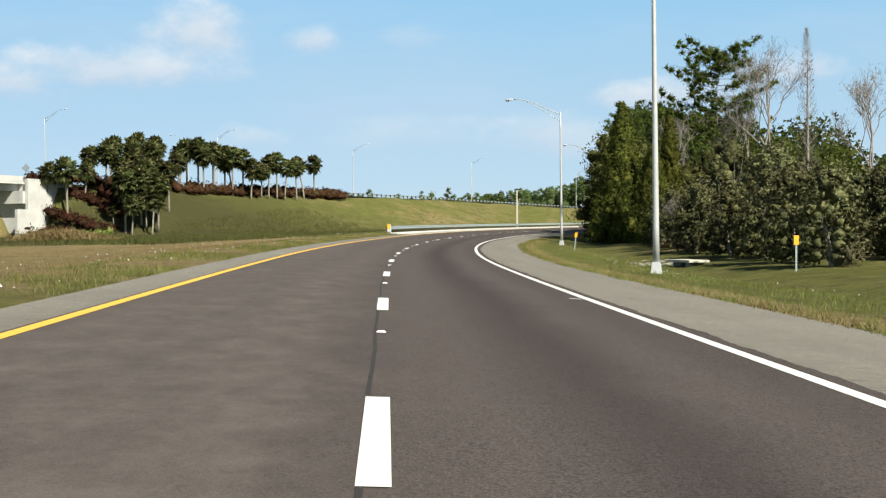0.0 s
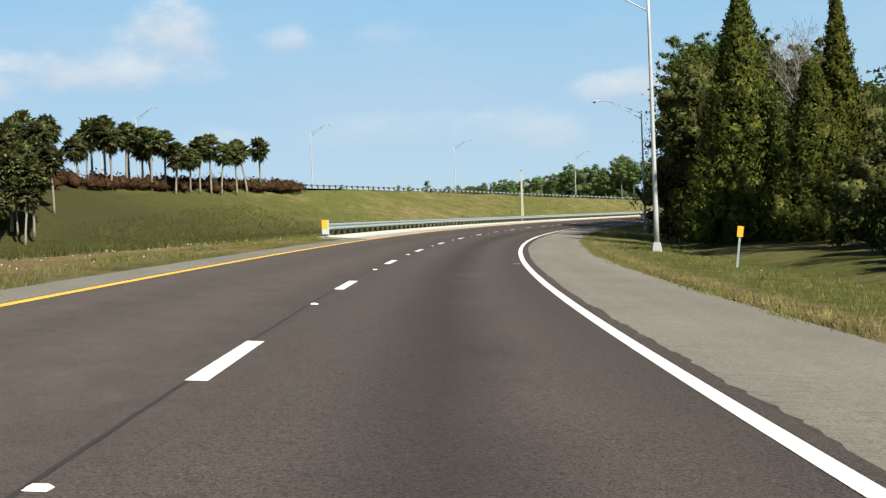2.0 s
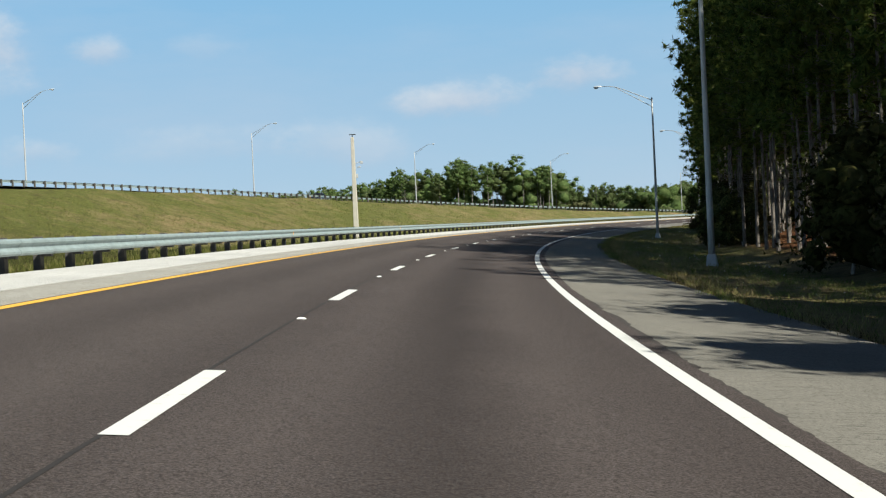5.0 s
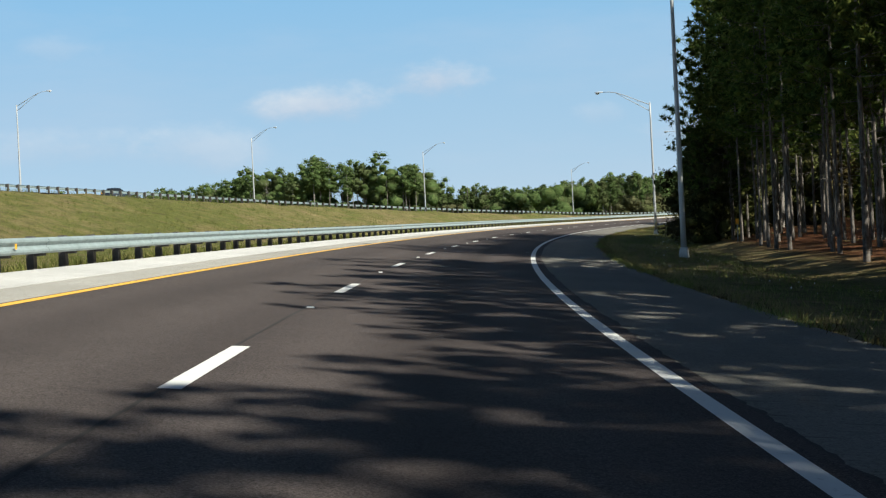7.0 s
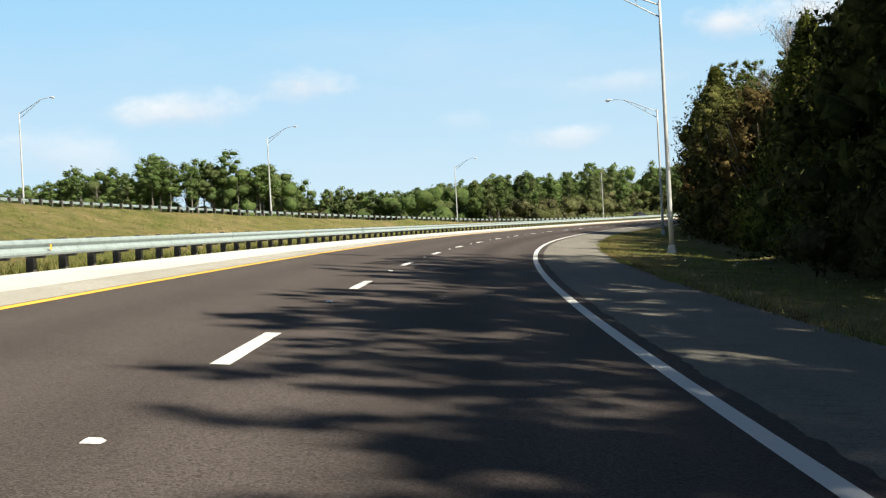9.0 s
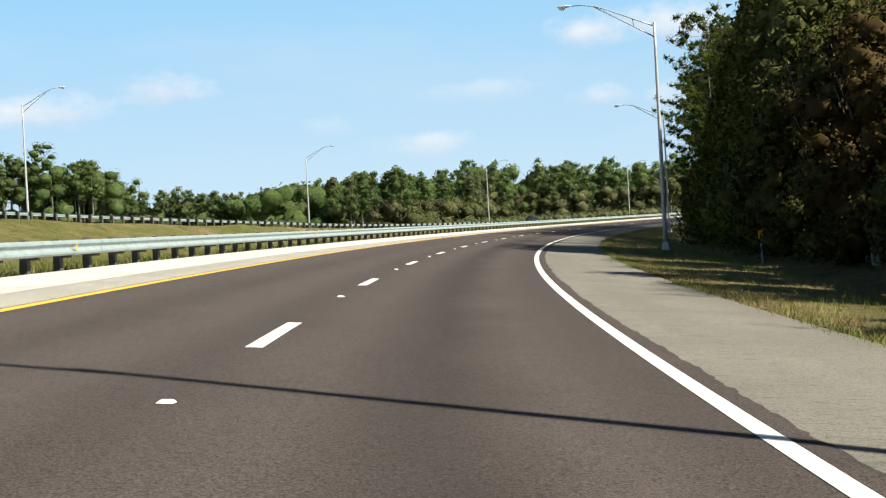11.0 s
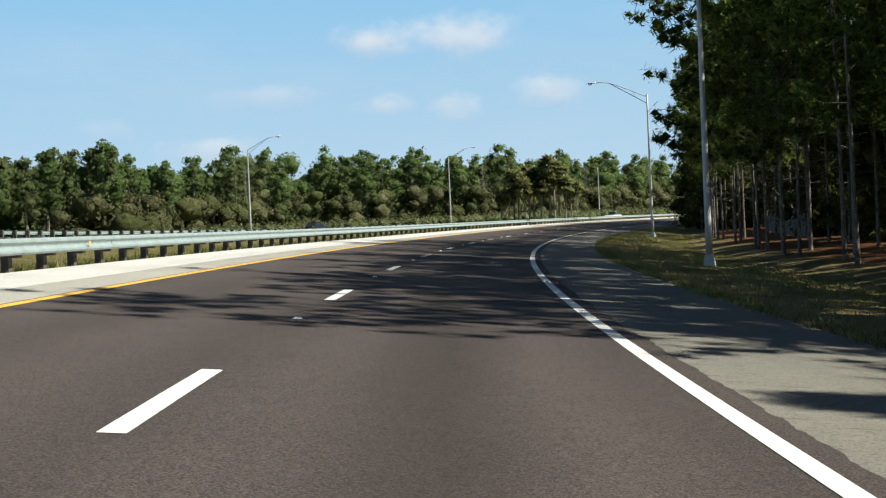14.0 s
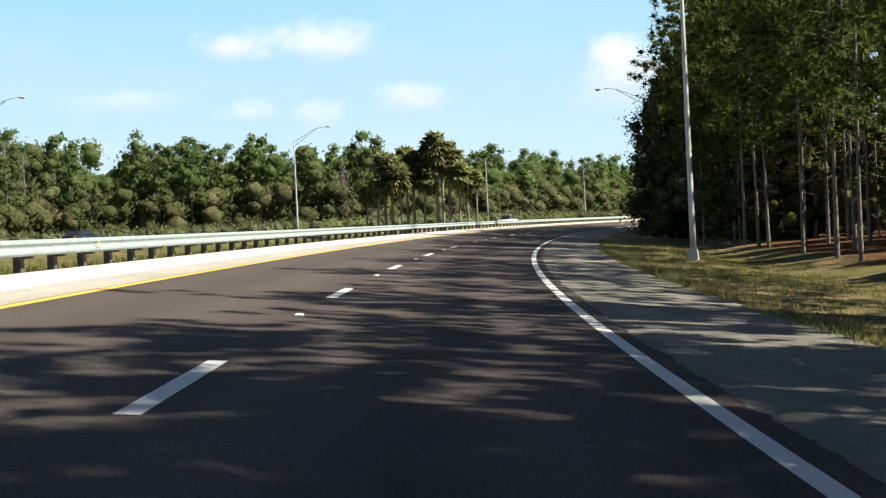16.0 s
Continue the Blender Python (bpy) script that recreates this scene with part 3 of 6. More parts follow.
# ---- ground: one sheet to the horizon ----
def build_ground():
    s = np.concatenate([np.arange(-700, -60, 40), np.arange(-60, 0, 10), np.arange(0, 720, 3.0), np.arange(720, 1000, 20), np.arange(1000, 2301, 80)])
    u = np.concatenate([np.array([-2600, -1900, -1400, -1000, -760, -600, -480, -400, -340, -290, -250, -220, -195]), np.arange(-175, -60, 7.0), np.arange(-60, -14, 2.5), np.arange(-14, -5.99, 0.8),
                        np.array([-5.94, -5.2, -4.56, -4.38, -3.0, 0.0, 3.0, 6.39]), np.arange(6.45, 16, 0.7), np.arange(16, 40, 3.0), np.array([44, 52, 64, 80, 110, 150, 200, 260, 340, 430, 520])])
    S, U = np.meshgrid(s, u, indexing="ij")
    z, dist = ground_level(S.ravel(), U.ravel())
    x, y = plan(S.ravel(), U.ravel())
    bumps = np.array([noise.noise((a * 0.21, b * 0.21, 0)) * 0.5 + noise.noise((a * 0.8, b * 0.8, 3)) * 0.22 for a, b in zip(x, y)])
    uf = U.ravel()
    off = np.clip(np.minimum(np.abs(uf + 5.75), np.abs(uf - 5.95)) / 5.0, 0, 1) * ((uf < -5.8) | (uf > 6.0))
    rough = np.where((uf < -6.6) & (dist > 1.5) & (dist < 40), 0.42, 0.12) * off
    flat = (dist < 1.5) & (dist > -30) & (uf < -6)
    z = z + bumps * np.where(flat, 0, rough) - np.where(flat, 0.1, 0)
    n, m = len(s), len(u)
    i, j = np.meshgrid(np.arange(n - 1), np.arange(m - 1), indexing="ij")
    a = (i * m + j).ravel()
    faces = np.stack([a, a + 1, a + m + 1, a + m], -1)
    me = mesh_of("ground", np.stack([x, y, z], -1).tolist(), faces.tolist(), GROUND, True)
    dry = np.full(len(x), 0.5)
    sf = S.ravel()
    dry += 0.36 * np.clip((-5.4 - uf) / 1.6, 0, 1) * np.clip((uf + 34) / 9, 0, 1) * np.clip((182 - sf) / 24, 0, 1)
    dry += np.where((uf < -20) & (dist > 1.5) & (dist < 36) & (sf > 190), -0.02, 0)
    # lowered here so that this stretch of slope takes the painted shade
    dry += np.where((uf < -16) & (dist > 1.5) & (dist < 36) & (sf <= 290), -0.19 * np.clip((290 - sf) / 60, 0, 1), 0)
    dry += np.where((uf > 5.9) & (uf < 7.9), 0.13, 0)
    dry += np.where((uf > 7.9) & (uf < 20), 0.05 - 0.11 * (sf < 150), 0)
    me.attributes.new("dry", "FLOAT", "POINT").data.foreach_set("value", dry.astype(np.float32))
    straw = np.clip((uf - 14.2) / 2.0, 0, 1) * np.clip((sf - 176) / 14, 0, 1) * np.clip((74 - uf) / 18, 0, 1)
    me.attributes.new("straw", "FLOAT", "POINT").data.foreach_set("value", straw.astype(np.float32))
    ob = new("ground", me)
    tagged(ob, "rough mown grass ground, green and straw-coloured, with pine litter under the trees", "ground", kind="structure")


build_ground()

# ---- the ramp ----
road = strip("road", [-3.66, -1.9, 0.0, 1.9, 3.9], -60, 900, 3.0, ASPHALT, 0.0, skirt=0.15)
tagged(road, "dark brown-grey asphalt two-lane ramp curving to the right", "road", kind="structure")


def ragged_seal():
    """The new asphalt's thin, frayed edge, lying on the old shoulder."""
    s = np.concatenate([np.arange(-40, 0, 0.4), np.arange(0, 520, 0.1), np.arange(520, 760, 0.4)])
    w = np.array([3.95 + 0.07 * noise.noise((a * 0.11, 1.0, 0)) + 0.07 * noise.noise((a * 0.6, 7.0, 0)) + 0.05 * noise.noise((a * 2.6, 5.0, 0)) + 0.035 * noise.noise((a * 6.5, 2.0, 0)) for a in s])
    v = np.stack([np.stack(surf(s, 3.905, -0.003), -1), np.stack(surf(s, w, -0.006), -1)], 1).reshape(-1, 3)
    f = [(2 * i, 2 * i + 1, 2 * i + 3, 2 * i + 2) for i in range(len(s) - 1)]
    me = mesh_of("pavement_seal", v.tolist(), f, SEAL)
    uv = me.uv_layers.new(name="UVMap")
    vi = np.empty(len(me.loops), np.int32)
    me.loops.foreach_get("vertex_index", vi)
    uv.data.foreach_set("uv", np.stack([np.stack([np.full(len(s), 3.9), w], 1).ravel(), np.repeat(s, 2)], -1)[vi].astype(np.float32).ravel())
    tagged(new("pavement_seal", me), "dark frayed edge of the newer asphalt beside the shoulder", "pavement", kind="structure")


ragged_seal()
sh_r = strip("pavement_right", [3.91, 5.1, 6.6], -60, 900, 3.0, SHOULDER, -0.010, skirt=0.15)
tagged(sh_r, "weathered grey asphalt shoulder beside the white edge line", "pavement", kind="structure")
sh_l = strip("pavement_left", [-4.55, -3.665], -60, 126.6, 3.0, SHOULDER, -0.008, skirt=0.1)
tagged(sh_l, "narrow weathered grey asphalt strip beside the yellow line", "pavement", kind="structure")
sh_p = strip("pavement_left_pale", [-4.68, -3.665], 126.6, 900, 3.0, PALE_STRIP, -0.008, skirt=0.1)
tagged(sh_p, "narrow sand-washed pale strip between yellow line and concrete", "pavement", kind="structure")
apron = strip("concrete_apron", [-6.26, -5.4, -4.685], 126.6, 900, 3.0, CONCRETE, 0.0, skirt=0.15)
tagged(apron, "bright pale concrete strip under the guardrail", "pavement", kind="structure")

apron_end = strip("apron_end", [-5.95, -5.3, -4.6], 124.6, 126.6, 1.0, CONCRETE, -0.035, skirt=0.4)
tagged(apron_end, "low broken start of the pale concrete strip", "pavement", kind="structure")
PERIOD, DASH = 12.192, 3.048
white_line = strip("edge_line_white", [3.57, 3.73], -60, 900, 1.5, WHITE_PAINT, 0.005, road)
yellow_line = strip("edge_line_yellow", [-3.60, -3.44], -60, 900, 1.5, YELLOW_PAINT, 0.005, road)
for k in range(-3, 60):
    strip("lane_dash", [-0.082, 0.082], k * PERIOD, k * PERIOD + DASH, DASH / 4, WHITE_PAINT, 0.006, road)


def marker_mesh():
    bm = bmesh.new()
    bmesh.ops.create_cone(bm, segments=4, radius1=0.072, radius2=0.045, depth=0.018, cap_ends=True, matrix=Matrix.Rotation(radians(45), 4, "Z") @ Matrix.Diagonal((1.1, 1.0, 1, 1)))
    bmesh.ops.translate(bm, verts=bm.verts, vec=(0, 0, 0.009))
    return from_bm("pavement_marker", bm, REFLECTOR)


_pm = marker_mesh()
for k in range(-3, 60):
    s = k * PERIOD + 8.5
    ob = child("pavement_marker", _pm, road, pose(*[float(a) for a in surf(s, 0.0, 0.001)], 0, math.degrees(math.atan(float(bank_at(s)))), -math.degrees(float(psi_at(s)))))


def edge_bars():
    """Thin pale bars on the asphalt just inside the white edge line."""
    for s in (29.7, 101.3, 263.3):
        child("edge_bar", box_bm_mesh(0.22, 0.045, 0.005), road, pose(*[float(a) for a in surf(s, 3.42, 0.004)], 0, math.degrees(math.atan(float(bank_at(s)))), -math.degrees(float(psi_at(s)))))


def box_bm_mesh(sx, sy, sz):
    return from_bm("edge_bar", box_bm(sx, sy, sz), WHITE_PAINT)


edge_bars()


def lane_seam():
    """The tarred joint between the lanes, a thin wavering dark line."""
    for s0, s1 in [(8, 96), (130, 262)]:
        s = np.arange(s0, s1, 0.5)
        o = np.array([-0.06 + 0.02 * noise.noise((a * 0.3, 9.0, 0)) + 0.012 * noise.noise((a * 1.7, 4.0, 0)) for a in s])
        v = np.stack([np.stack(surf(s, o - 0.018, 0.003), -1), np.stack(surf(s, o + 0.018, 0.003), -1)], 1).reshape(-1, 3)
        f = [(2 * i, 2 * i + 1, 2 * i + 3, 2 * i + 2) for i in range(len(s) - 1)]
        me = mesh_of("tarred_seam", v.tolist(), f, TAR)
        child("tarred_seam", me, road)


lane_seam()

# ---- the highway on the embankment ----
def build_highway():
    d = np.arange(0, _ed[-1] - 20, 8.0)
    offs = [-0.6, -3.5, -7.0, -10.5, -13.0]
    v = []
    for a in d:
        for o in offs:
            x, y, z, _ = edge_point(a, o)
            v.append((x, y, z + 0.03))
    m = len(offs)
    f = [(i * m + j, (i + 1) * m + j, (i + 1) * m + j + 1, i * m + j + 1) for i in range(len(d) - 1) for j in range(m - 1)]
    me = mesh_of("road_highway", v, f, SHOULDER)
    uv = me.uv_layers.new(name="UVMap")
    tagged(new("road_highway", me), "grey highway carriageway on top of the embankment", "road", kind="structure")


build_highway()


# ---- guardrails ----
def beam_mesh(length):
    """One W-shaped steel beam panel along y, its face towards +x."""
    prof = [(0.000, 0.155), (0.030, 0.150), (0.080, 0.115), (0.083, 0.075), (0.030, 0.030), (0.018, 0.0), (0.030, -0.030), (0.083, -0.075), (0.080, -0.115), (0.030, -0.150), (0.000, -0.155)]
    back = [(x - 0.012, z * 0.985) for x, z in prof]
    ring = prof + back[::-1]
    v = [(x, y, z) for y in (0, length) for x, z in ring]
    n = len(ring)
    f = [(k, (k + 1) % n, n + (k + 1) % n, n + k) for k in range(n)] + [tuple(range(n)), tuple(range(2 * n - 1, n - 1, -1))]
    bm = bmesh.new()
    vs = [bm.verts.new(p) for p in v]
    for q in f:
        bm.faces.new([vs[k] for k in q])
    return from_bm("rail_beam", bm, GALV)


def post_mesh():
    bm = box_bm(0.15, 0.20, 0.86, 0, 0, 0.31, 0.008)
    return from_bm("rail_post", bm, DARK_POST)


def block_mesh():
    bm = box_bm(0.20, 0.15, 0.36, 0.175, 0, 0.53, 0.008)
    return from_bm("spacer_block", bm, DARK_POST)


_beam, _post, _block = beam_mesh(3.83), post_mesh(), block_mesh()


def guardrail(label, frame_of, count, group=""):
    """A run of posts 1.905 m apart, with spacer blocks and beam panels. frame_of(k) gives the pose at post k, x towards the traffic."""
    rail = new("guardrail")
    rail.matrix_world = frame_of(0)
    inv = frame_of(0).inverted()
    tagged(rail, label, "guardrail", group)
    for k in range(count):
        m = inv @ frame_of(k)
        child("rail_post", _post, rail, m)
        child("spacer_block", _block, rail, m)
        if k % 2 == 0 and k + 2 < count:
            a, b = frame_of(k) @ Vector((0.285, 0, 0.555)), frame_of(k + 2) @ Vector((0.285, 0, 0.555))
            y = (b - a).normalized()
            x = (frame_of(k).to_3x3() @ Vector((1, 0, 0)))
            z = x.cross(y).normalized()
            x = y.cross(z)
            mm = Matrix((x, y, z)).transposed().to_4x4()
            mm.translation = a + x * 0.002 * (k % 4 == 0)
            child("rail_beam", _beam, rail, inv @ mm)
    return rail


def ramp_rail_frame(k):
    s = 129.4 + 1.905 * k
    x, y, z = surf(s, -6.47, 0.0)
    return pose(float(x), float(y), float(level_at(s) + 6.05 * bank_at(s)) - 0.08, 0, 0, -math.degrees(float(psi_at(s))))


ramp_rail = guardrail("galvanised steel guardrail on dark posts along the ramp's outer side", ramp_rail_frame, 300)

_hd0 = edge_along(-14, 305)


def highway_rail_frame(k):
    x, y, z, a = edge_point(_hd0 + 1.905 * k, 0.2)
    return pose(float(x), float(y), float(z) - 0.02, 0, 0, 180 - math.degrees(a))


# the highway's rail faces away from the ramp; its posts show in front of the beam
def highway_rail(count):
    rail = new("guardrail")
    f0 = highway_rail_frame(0)
    rail.matrix_world = f0
    inv = f0.inverted()
    tagged(rail, "weathered guardrail along the highway on the crest of the embankment", "guardrail")
    for k in range(count):
        m = inv @ highway_rail_frame(k)
        child("rail_post", _post, rail, m)
        child("spacer_block", _block, rail, m)
        if k % 2 == 0 and k + 2 < count:
            a, b = highway_rail_frame(k + 2) @ Vector((0.285, 0, 0.555)), highway_rail_frame(k) @ Vector((0.285, 0, 0.555))
            y = (b - a).normalized()
            z = Vector((0, 0, 1))
            x = y.cross(z).normalized()
            z = x.cross(y)
            mm = Matrix((x, y, z)).transposed().to_4x4()
            mm.translation = a
            child("rail_beam", _beam, rail, inv @ mm)


highway_rail(260)


def rail_terminal():
    """The end head of the guardrail with its amber panel, facing the traffic."""
    m = place_at(127.9, -6.05)
    t = new("rail_terminal")
    t.matrix_world = m
    tagged(t, "guardrail end terminal with an amber reflective panel on its face", "crash terminal")
    part("impact_head", box_bm(0.30, 0.42, 0.70, 0, 0.0, 0.50, 0.02), PALE_GREY, t)
    part("amber_panel", box_bm(0.30, 0.012, 0.42, 0, -0.218, 0.64, 0.004), ORANGE, t, "amber reflective panel")
    part("foot_post", box_bm(0.13, 0.16, 0.55, 0, 0.05, 0.10, 0.01), DARK_POST, t)
    bm = box_bm(0.05, 1.0, 0.06, 0.0, 0.68, 0.68, 0.005)
    box_bm(0.05, 1.0, 0.06, 0.0, 0.68, 0.42, 0.005, bm)
    part("feed_channel", bm, GALV, t)
    bm = box_bm(0.06, 1.5, 0.05, 0.0, 0.7, 0.12, 0.005)
    part("strut", bm, GALV, t)


rail_terminal()


# ---- street lamps ----
def build_lamp(material=LAMP_GREY):
    """A 12 m lamp: shoe base, tapered pole, two-member arm towards -x, cobra head. Parts are at local places."""
    lamp = new("street_lamp")
    tagged(lamp, "tall grey aluminium lamp with curved truss arm and cobra head", "street lamp", "highway lamps")
    bm = bmesh.new()
    bmesh.ops.create_cone(bm, segments=4, radius1=0.30, radius2=0.21, depth=0.46, cap_ends=True, matrix=Matrix.Translation((0, 0, 0.23)) @ Matrix.Rotation(radians(45), 4, "Z"))
    bmesh.ops.bevel(bm, geom=list(bm.edges), offset=0.02, segments=2, affect="EDGES")
    part("base_box", bm, PALE_GREY, lamp)
    v, f = tube([(0, 0, 0.3 + 11.8 * k / 8) for k in range(9)], [0.125 - 0.055 * k / 8 for k in range(9)], 14)
    child("pole", mesh_of("pole", v, f, material, True), lamp)
    v, f = tube([(0, 0, 12.1), (0, 0, 12.18)], [0.08, 0.05], 10)
    child("cap", mesh_of("cap", v, f, material), lamp)
    up = [(-0.05, 0, 11.98), (-1.2, 0, 12.50), (-2.4, 0, 13.05), (-3.2, 0, 13.36), (-3.9, 0, 13.50), (-4.5, 0, 13.52)]
    lo = [(-0.05, 0, 11.40), (-1.1, 0, 12.05), (-2.2, 0, 12.72), (-3.0, 0, 13.20), (-3.3, 0, 13.38)]
    v, f = tube(up, [0.038, 0.036, 0.034, 0.032, 0.030, 0.030], 8)
    child("arm", mesh_of("arm", v, f, material, True), lamp)
    v, f = tube(lo, [0.034, 0.032, 0.030, 0.028, 0.02], 8)
    child("brace", mesh_of("brace", v, f, material, True), lamp)
    v, f = tube([(-1.15, 0, 12.46), (-1.1, 0, 12.07)], [0.02, 0.02], 6)
    child("strut", mesh_of("strut", v, f, material), lamp)
    bm = bmesh.new()
    bmesh.ops.create_uvsphere(bm, u_segments=16, v_segments=10, radius=0.5)
    for q in bm.verts:
        t = q.co.x
        q.co.x *= 0.84
        q.co.y *= 0.36 * (1.0 - 0.45 * max(0, t))
        q.co.z *= 0.20 if q.co.z > 0 else 0.10
    bmesh.ops.translate(bm, verts=bm.verts, vec=(-4.85, 0, 13.52))
    head = part("lamp_head", bm, HEAD_GREY, lamp, "pale grey cobra lamp head", True)
    bm = bmesh.new()
    bmesh.ops.create_uvsphere(bm, u_segments=12, v_segments=8, radius=0.5)
    for q in bm.verts:
        q.co.x *= 0.40
        q.co.y *= 0.26
        q.co.z *= 0.26
    bmesh.ops.translate(bm, verts=bm.verts, vec=(-4.99, 0, 13.47))
    part("lens", bm, GLASS_LENS, head, "clear dropped lens", True)
    return lamp


_lamp = build_lamp()
LAMPS = [54.1, 126.7, 199.7, 267.3, 333.8, 400.3, 467.2, 533.1, 600.0, 667.0]
for k, s in enumerate(LAMPS):
    m = place_at(s, 9.6 if k == 0 else 9.95, -14, -0.03)
    if k == 0:
        _lamp.matrix_basis = m
    else:
        copy_thing(_lamp, m)
for x, y in [(-62, 243), (-37.5, 290), (-9.7, 332), (22.7, 381), (59.3, 426.8), (97.1, 454.1), (152.0, 510.5), (209.9, 551.3), (260.0, 569.5), (331.0, 604.0), (393.0, 632.0), (455.0, 660.0)]:
    ex, ey, ez, a = edge_point(edge_along(x, y), -11.0)
    copy_thing(_lamp, pose(x, y, float(ez), 0, 0, -math.degrees(a) + 180))
ex, ey, ez, a = edge_point(edge_along(-24, 290), -30)
copy_thing(_lamp, pose(-45.0, 297.0, float(ez), 0, 0, -math.degrees(a)))

# ---- trees ----
rng = np.random.default_rng(7)


def leaves(centres, size, aspect=1.0, up=None, spread=1.0, r=rng):
    """Quads around the centres, size long, turned at random; up: a preferred direction for each."""
    n = len(centres)
    d = r.normal(size=(n, 3)) * spread
    if up is not None:
        d = d + up
    d /= np.linalg.norm(d, axis=1)[:, None] + 1e-9
    w = np.cross(d, r.normal(size=(n, 3)))
    w /= np.linalg.norm(w, axis=1)[:, None] + 1e-9
    ln = (size * (0.6 + 0.8 * r.random(n)))[:, None] if np.ndim(size) == 0 else (size * (0.6 + 0.8 * r.random(n)))[:, None]
    a = d * ln * 0.5
    b = w * ln * 0.5 * aspect
    return np.stack([centres - a * 0.7 + b, centres - a * 0.7 - b, centres + a], 1)


def facing(centres, normals, size, aspect=0.7, wild=0.45, r=rng):
    """Leaf tufts that lie roughly across the given directions, as on the outside of a clump."""
    n = normals + r.normal(size=normals.shape) * wild
    n /= np.linalg.norm(n, axis=1)[:, None] + 1e-9
    a = np.cross(n, r.normal(size=n.shape))
    a /= np.linalg.norm(a, axis=1)[:, None] + 1e-9
    b = np.cross(n, a)
    ln = (size * (0.6 + 0.8 * r.random(len(n))))[:, None] * 0.5
    return np.stack([centres - a * ln * 0.7 + b * ln * aspect, centres - a * ln * 0.7 - b * ln * aspect, centres + a * ln], 1)


_PHI = (1 + 5 ** 0.5) / 2
_ICO = np.array([(-1, _PHI, 0), (1, _PHI, 0), (-1, -_PHI, 0), (1, -_PHI, 0), (0, -1, _PHI), (0, 1, _PHI), (0, -1, -_PHI), (0, 1, -_PHI), (_PHI, 0, -1), (_PHI, 0, 1), (-_PHI, 0, -1), (-_PHI, 0, 1)]) / (1 + _PHI ** 2) ** 0.5
_ICF = np.array([(0, 11, 5), (0, 5, 1), (0, 1, 7), (0, 7, 10), (0, 10, 11), (1, 5, 9), (5, 11, 4), (11, 10, 2), (10, 7, 6), (7, 1, 8), (3, 9, 4), (3, 4, 2), (3, 2, 6), (3, 6, 8), (3, 8, 9), (4, 9, 5), (2, 4, 11), (6, 2, 10), (8, 6, 7), (9, 8, 1)])


_OCT = np.array([(1, 0, 0), (-1, 0, 0), (0, 1, 0), (0, -1, 0), (0, 0, 1), (0, 0, -1)], float)
_OCF = np.array([(0, 2, 4), (2, 1, 4), (1, 3, 4), (3, 0, 4), (2, 0, 5), (1, 2, 5), (3, 1, 5), (0, 3, 5)])


def unit(a):
    return a / (np.linalg.norm(a, axis=-1, keepdims=True) + 1e-9)


def cores(centres, radii, r=rng, flat=0.8, ball=(_ICO, _ICF)):
    """Rough inner lumps of foliage, one inside each clump, so that little light gets through. Corners and shading normals."""
    v0, f = ball
    k = len(centres)
    v = v0[None] * (np.asarray(radii)[:, None, None] * (0.65 + 0.5 * r.random((k, len(v0), 1))))
    v = v * np.array([1, 1, flat]) + np.asarray(centres)[:, None]
    nn = np.broadcast_to(unit(v0 * np.array([1, 1, 1 / flat])), v.shape)
    return v[:, f].reshape(-1, 3, 3), nn[:, f].reshape(-1, 3, 3)


def sprays(points, normals, size, aspect=0.7, wild=0.5, along=None, r=rng, own=0.4):
    """Leaf tufts that lie roughly across the normals; along: which way they point. They shade mostly by the clump's normal."""
    n = len(points)
    g = unit(normals + r.normal(size=(n, 3)) * wild)
    a = r.normal(size=(n, 3)) if along is None else along + r.normal(size=(n, 3)) * 0.4
    a = unit(a - g * (a * g).sum(1, keepdims=True))
    b = np.cross(g, a)
    ln = (size * (0.6 + 0.8 * r.random(n)))[:, None]
    c = np.stack([points - a * ln * 0.35 + b * ln * aspect * 0.5, points - a * ln * 0.35 - b * ln * aspect * 0.5, points + a * ln * 0.65], 1)
    s = unit(normals * (1 - own) + g * own)
    return c, np.repeat(s[:, None], 3, 1)


def clumps(centres, radii, per, leaf, aspect=0.7, flat=0.8, wild=0.5, middle=None, core=0.8, lift=0.15, r=rng, ball=(_ICO, _ICF), shell=0.7, along=None, out=0.55, own=0.4, fringe=1.08):
    """Foliage as rounded clumps with a ragged skin of leaves; middle: the crown's middle, from which the clumps face outwards."""
    centres, radii = np.asarray(centres, float), np.asarray(radii, float)
    c = np.repeat(centres, per, 0)
    d = unit(r.normal(size=c.shape))
    rad = np.repeat(radii, per) * (shell + (fringe - shell) * r.random(len(c)))
    pts = c + d * rad[:, None] * np.array([1, 1, flat])
    nn = d + np.array([0, 0, lift])
    if middle is not None:
        nn = nn + out * unit(pts - np.asarray(middle))
    q, n = sprays(pts, unit(nn), leaf, aspect, wild, along, r, own)
    if core:
        qc, nc = cores(centres, radii * core, r, flat, ball)
        q, n = np.concatenate([q, qc]), np.concatenate([n, nc])
    return q, n


def joined(*pairs):
    return np.concatenate([p[0] for p in pairs]), np.concatenate([p[1] for p in pairs])


def tree_thing(name, label, made, bark, leaf_mat, category="tree", crown="crown", group=""):
    """made: the trunk's vertices and faces, the crown's pieces and, where they shade as clumps, their normals."""
    t = new(name)
    tagged(t, label, category, group)
    child("trunk", mesh_of("trunk", made[0], made[1], bark, True), t)
    child(crown, quads_mesh(crown, made[2], leaf_mat, made[3] if len(made) > 3 else None), t)
    return t


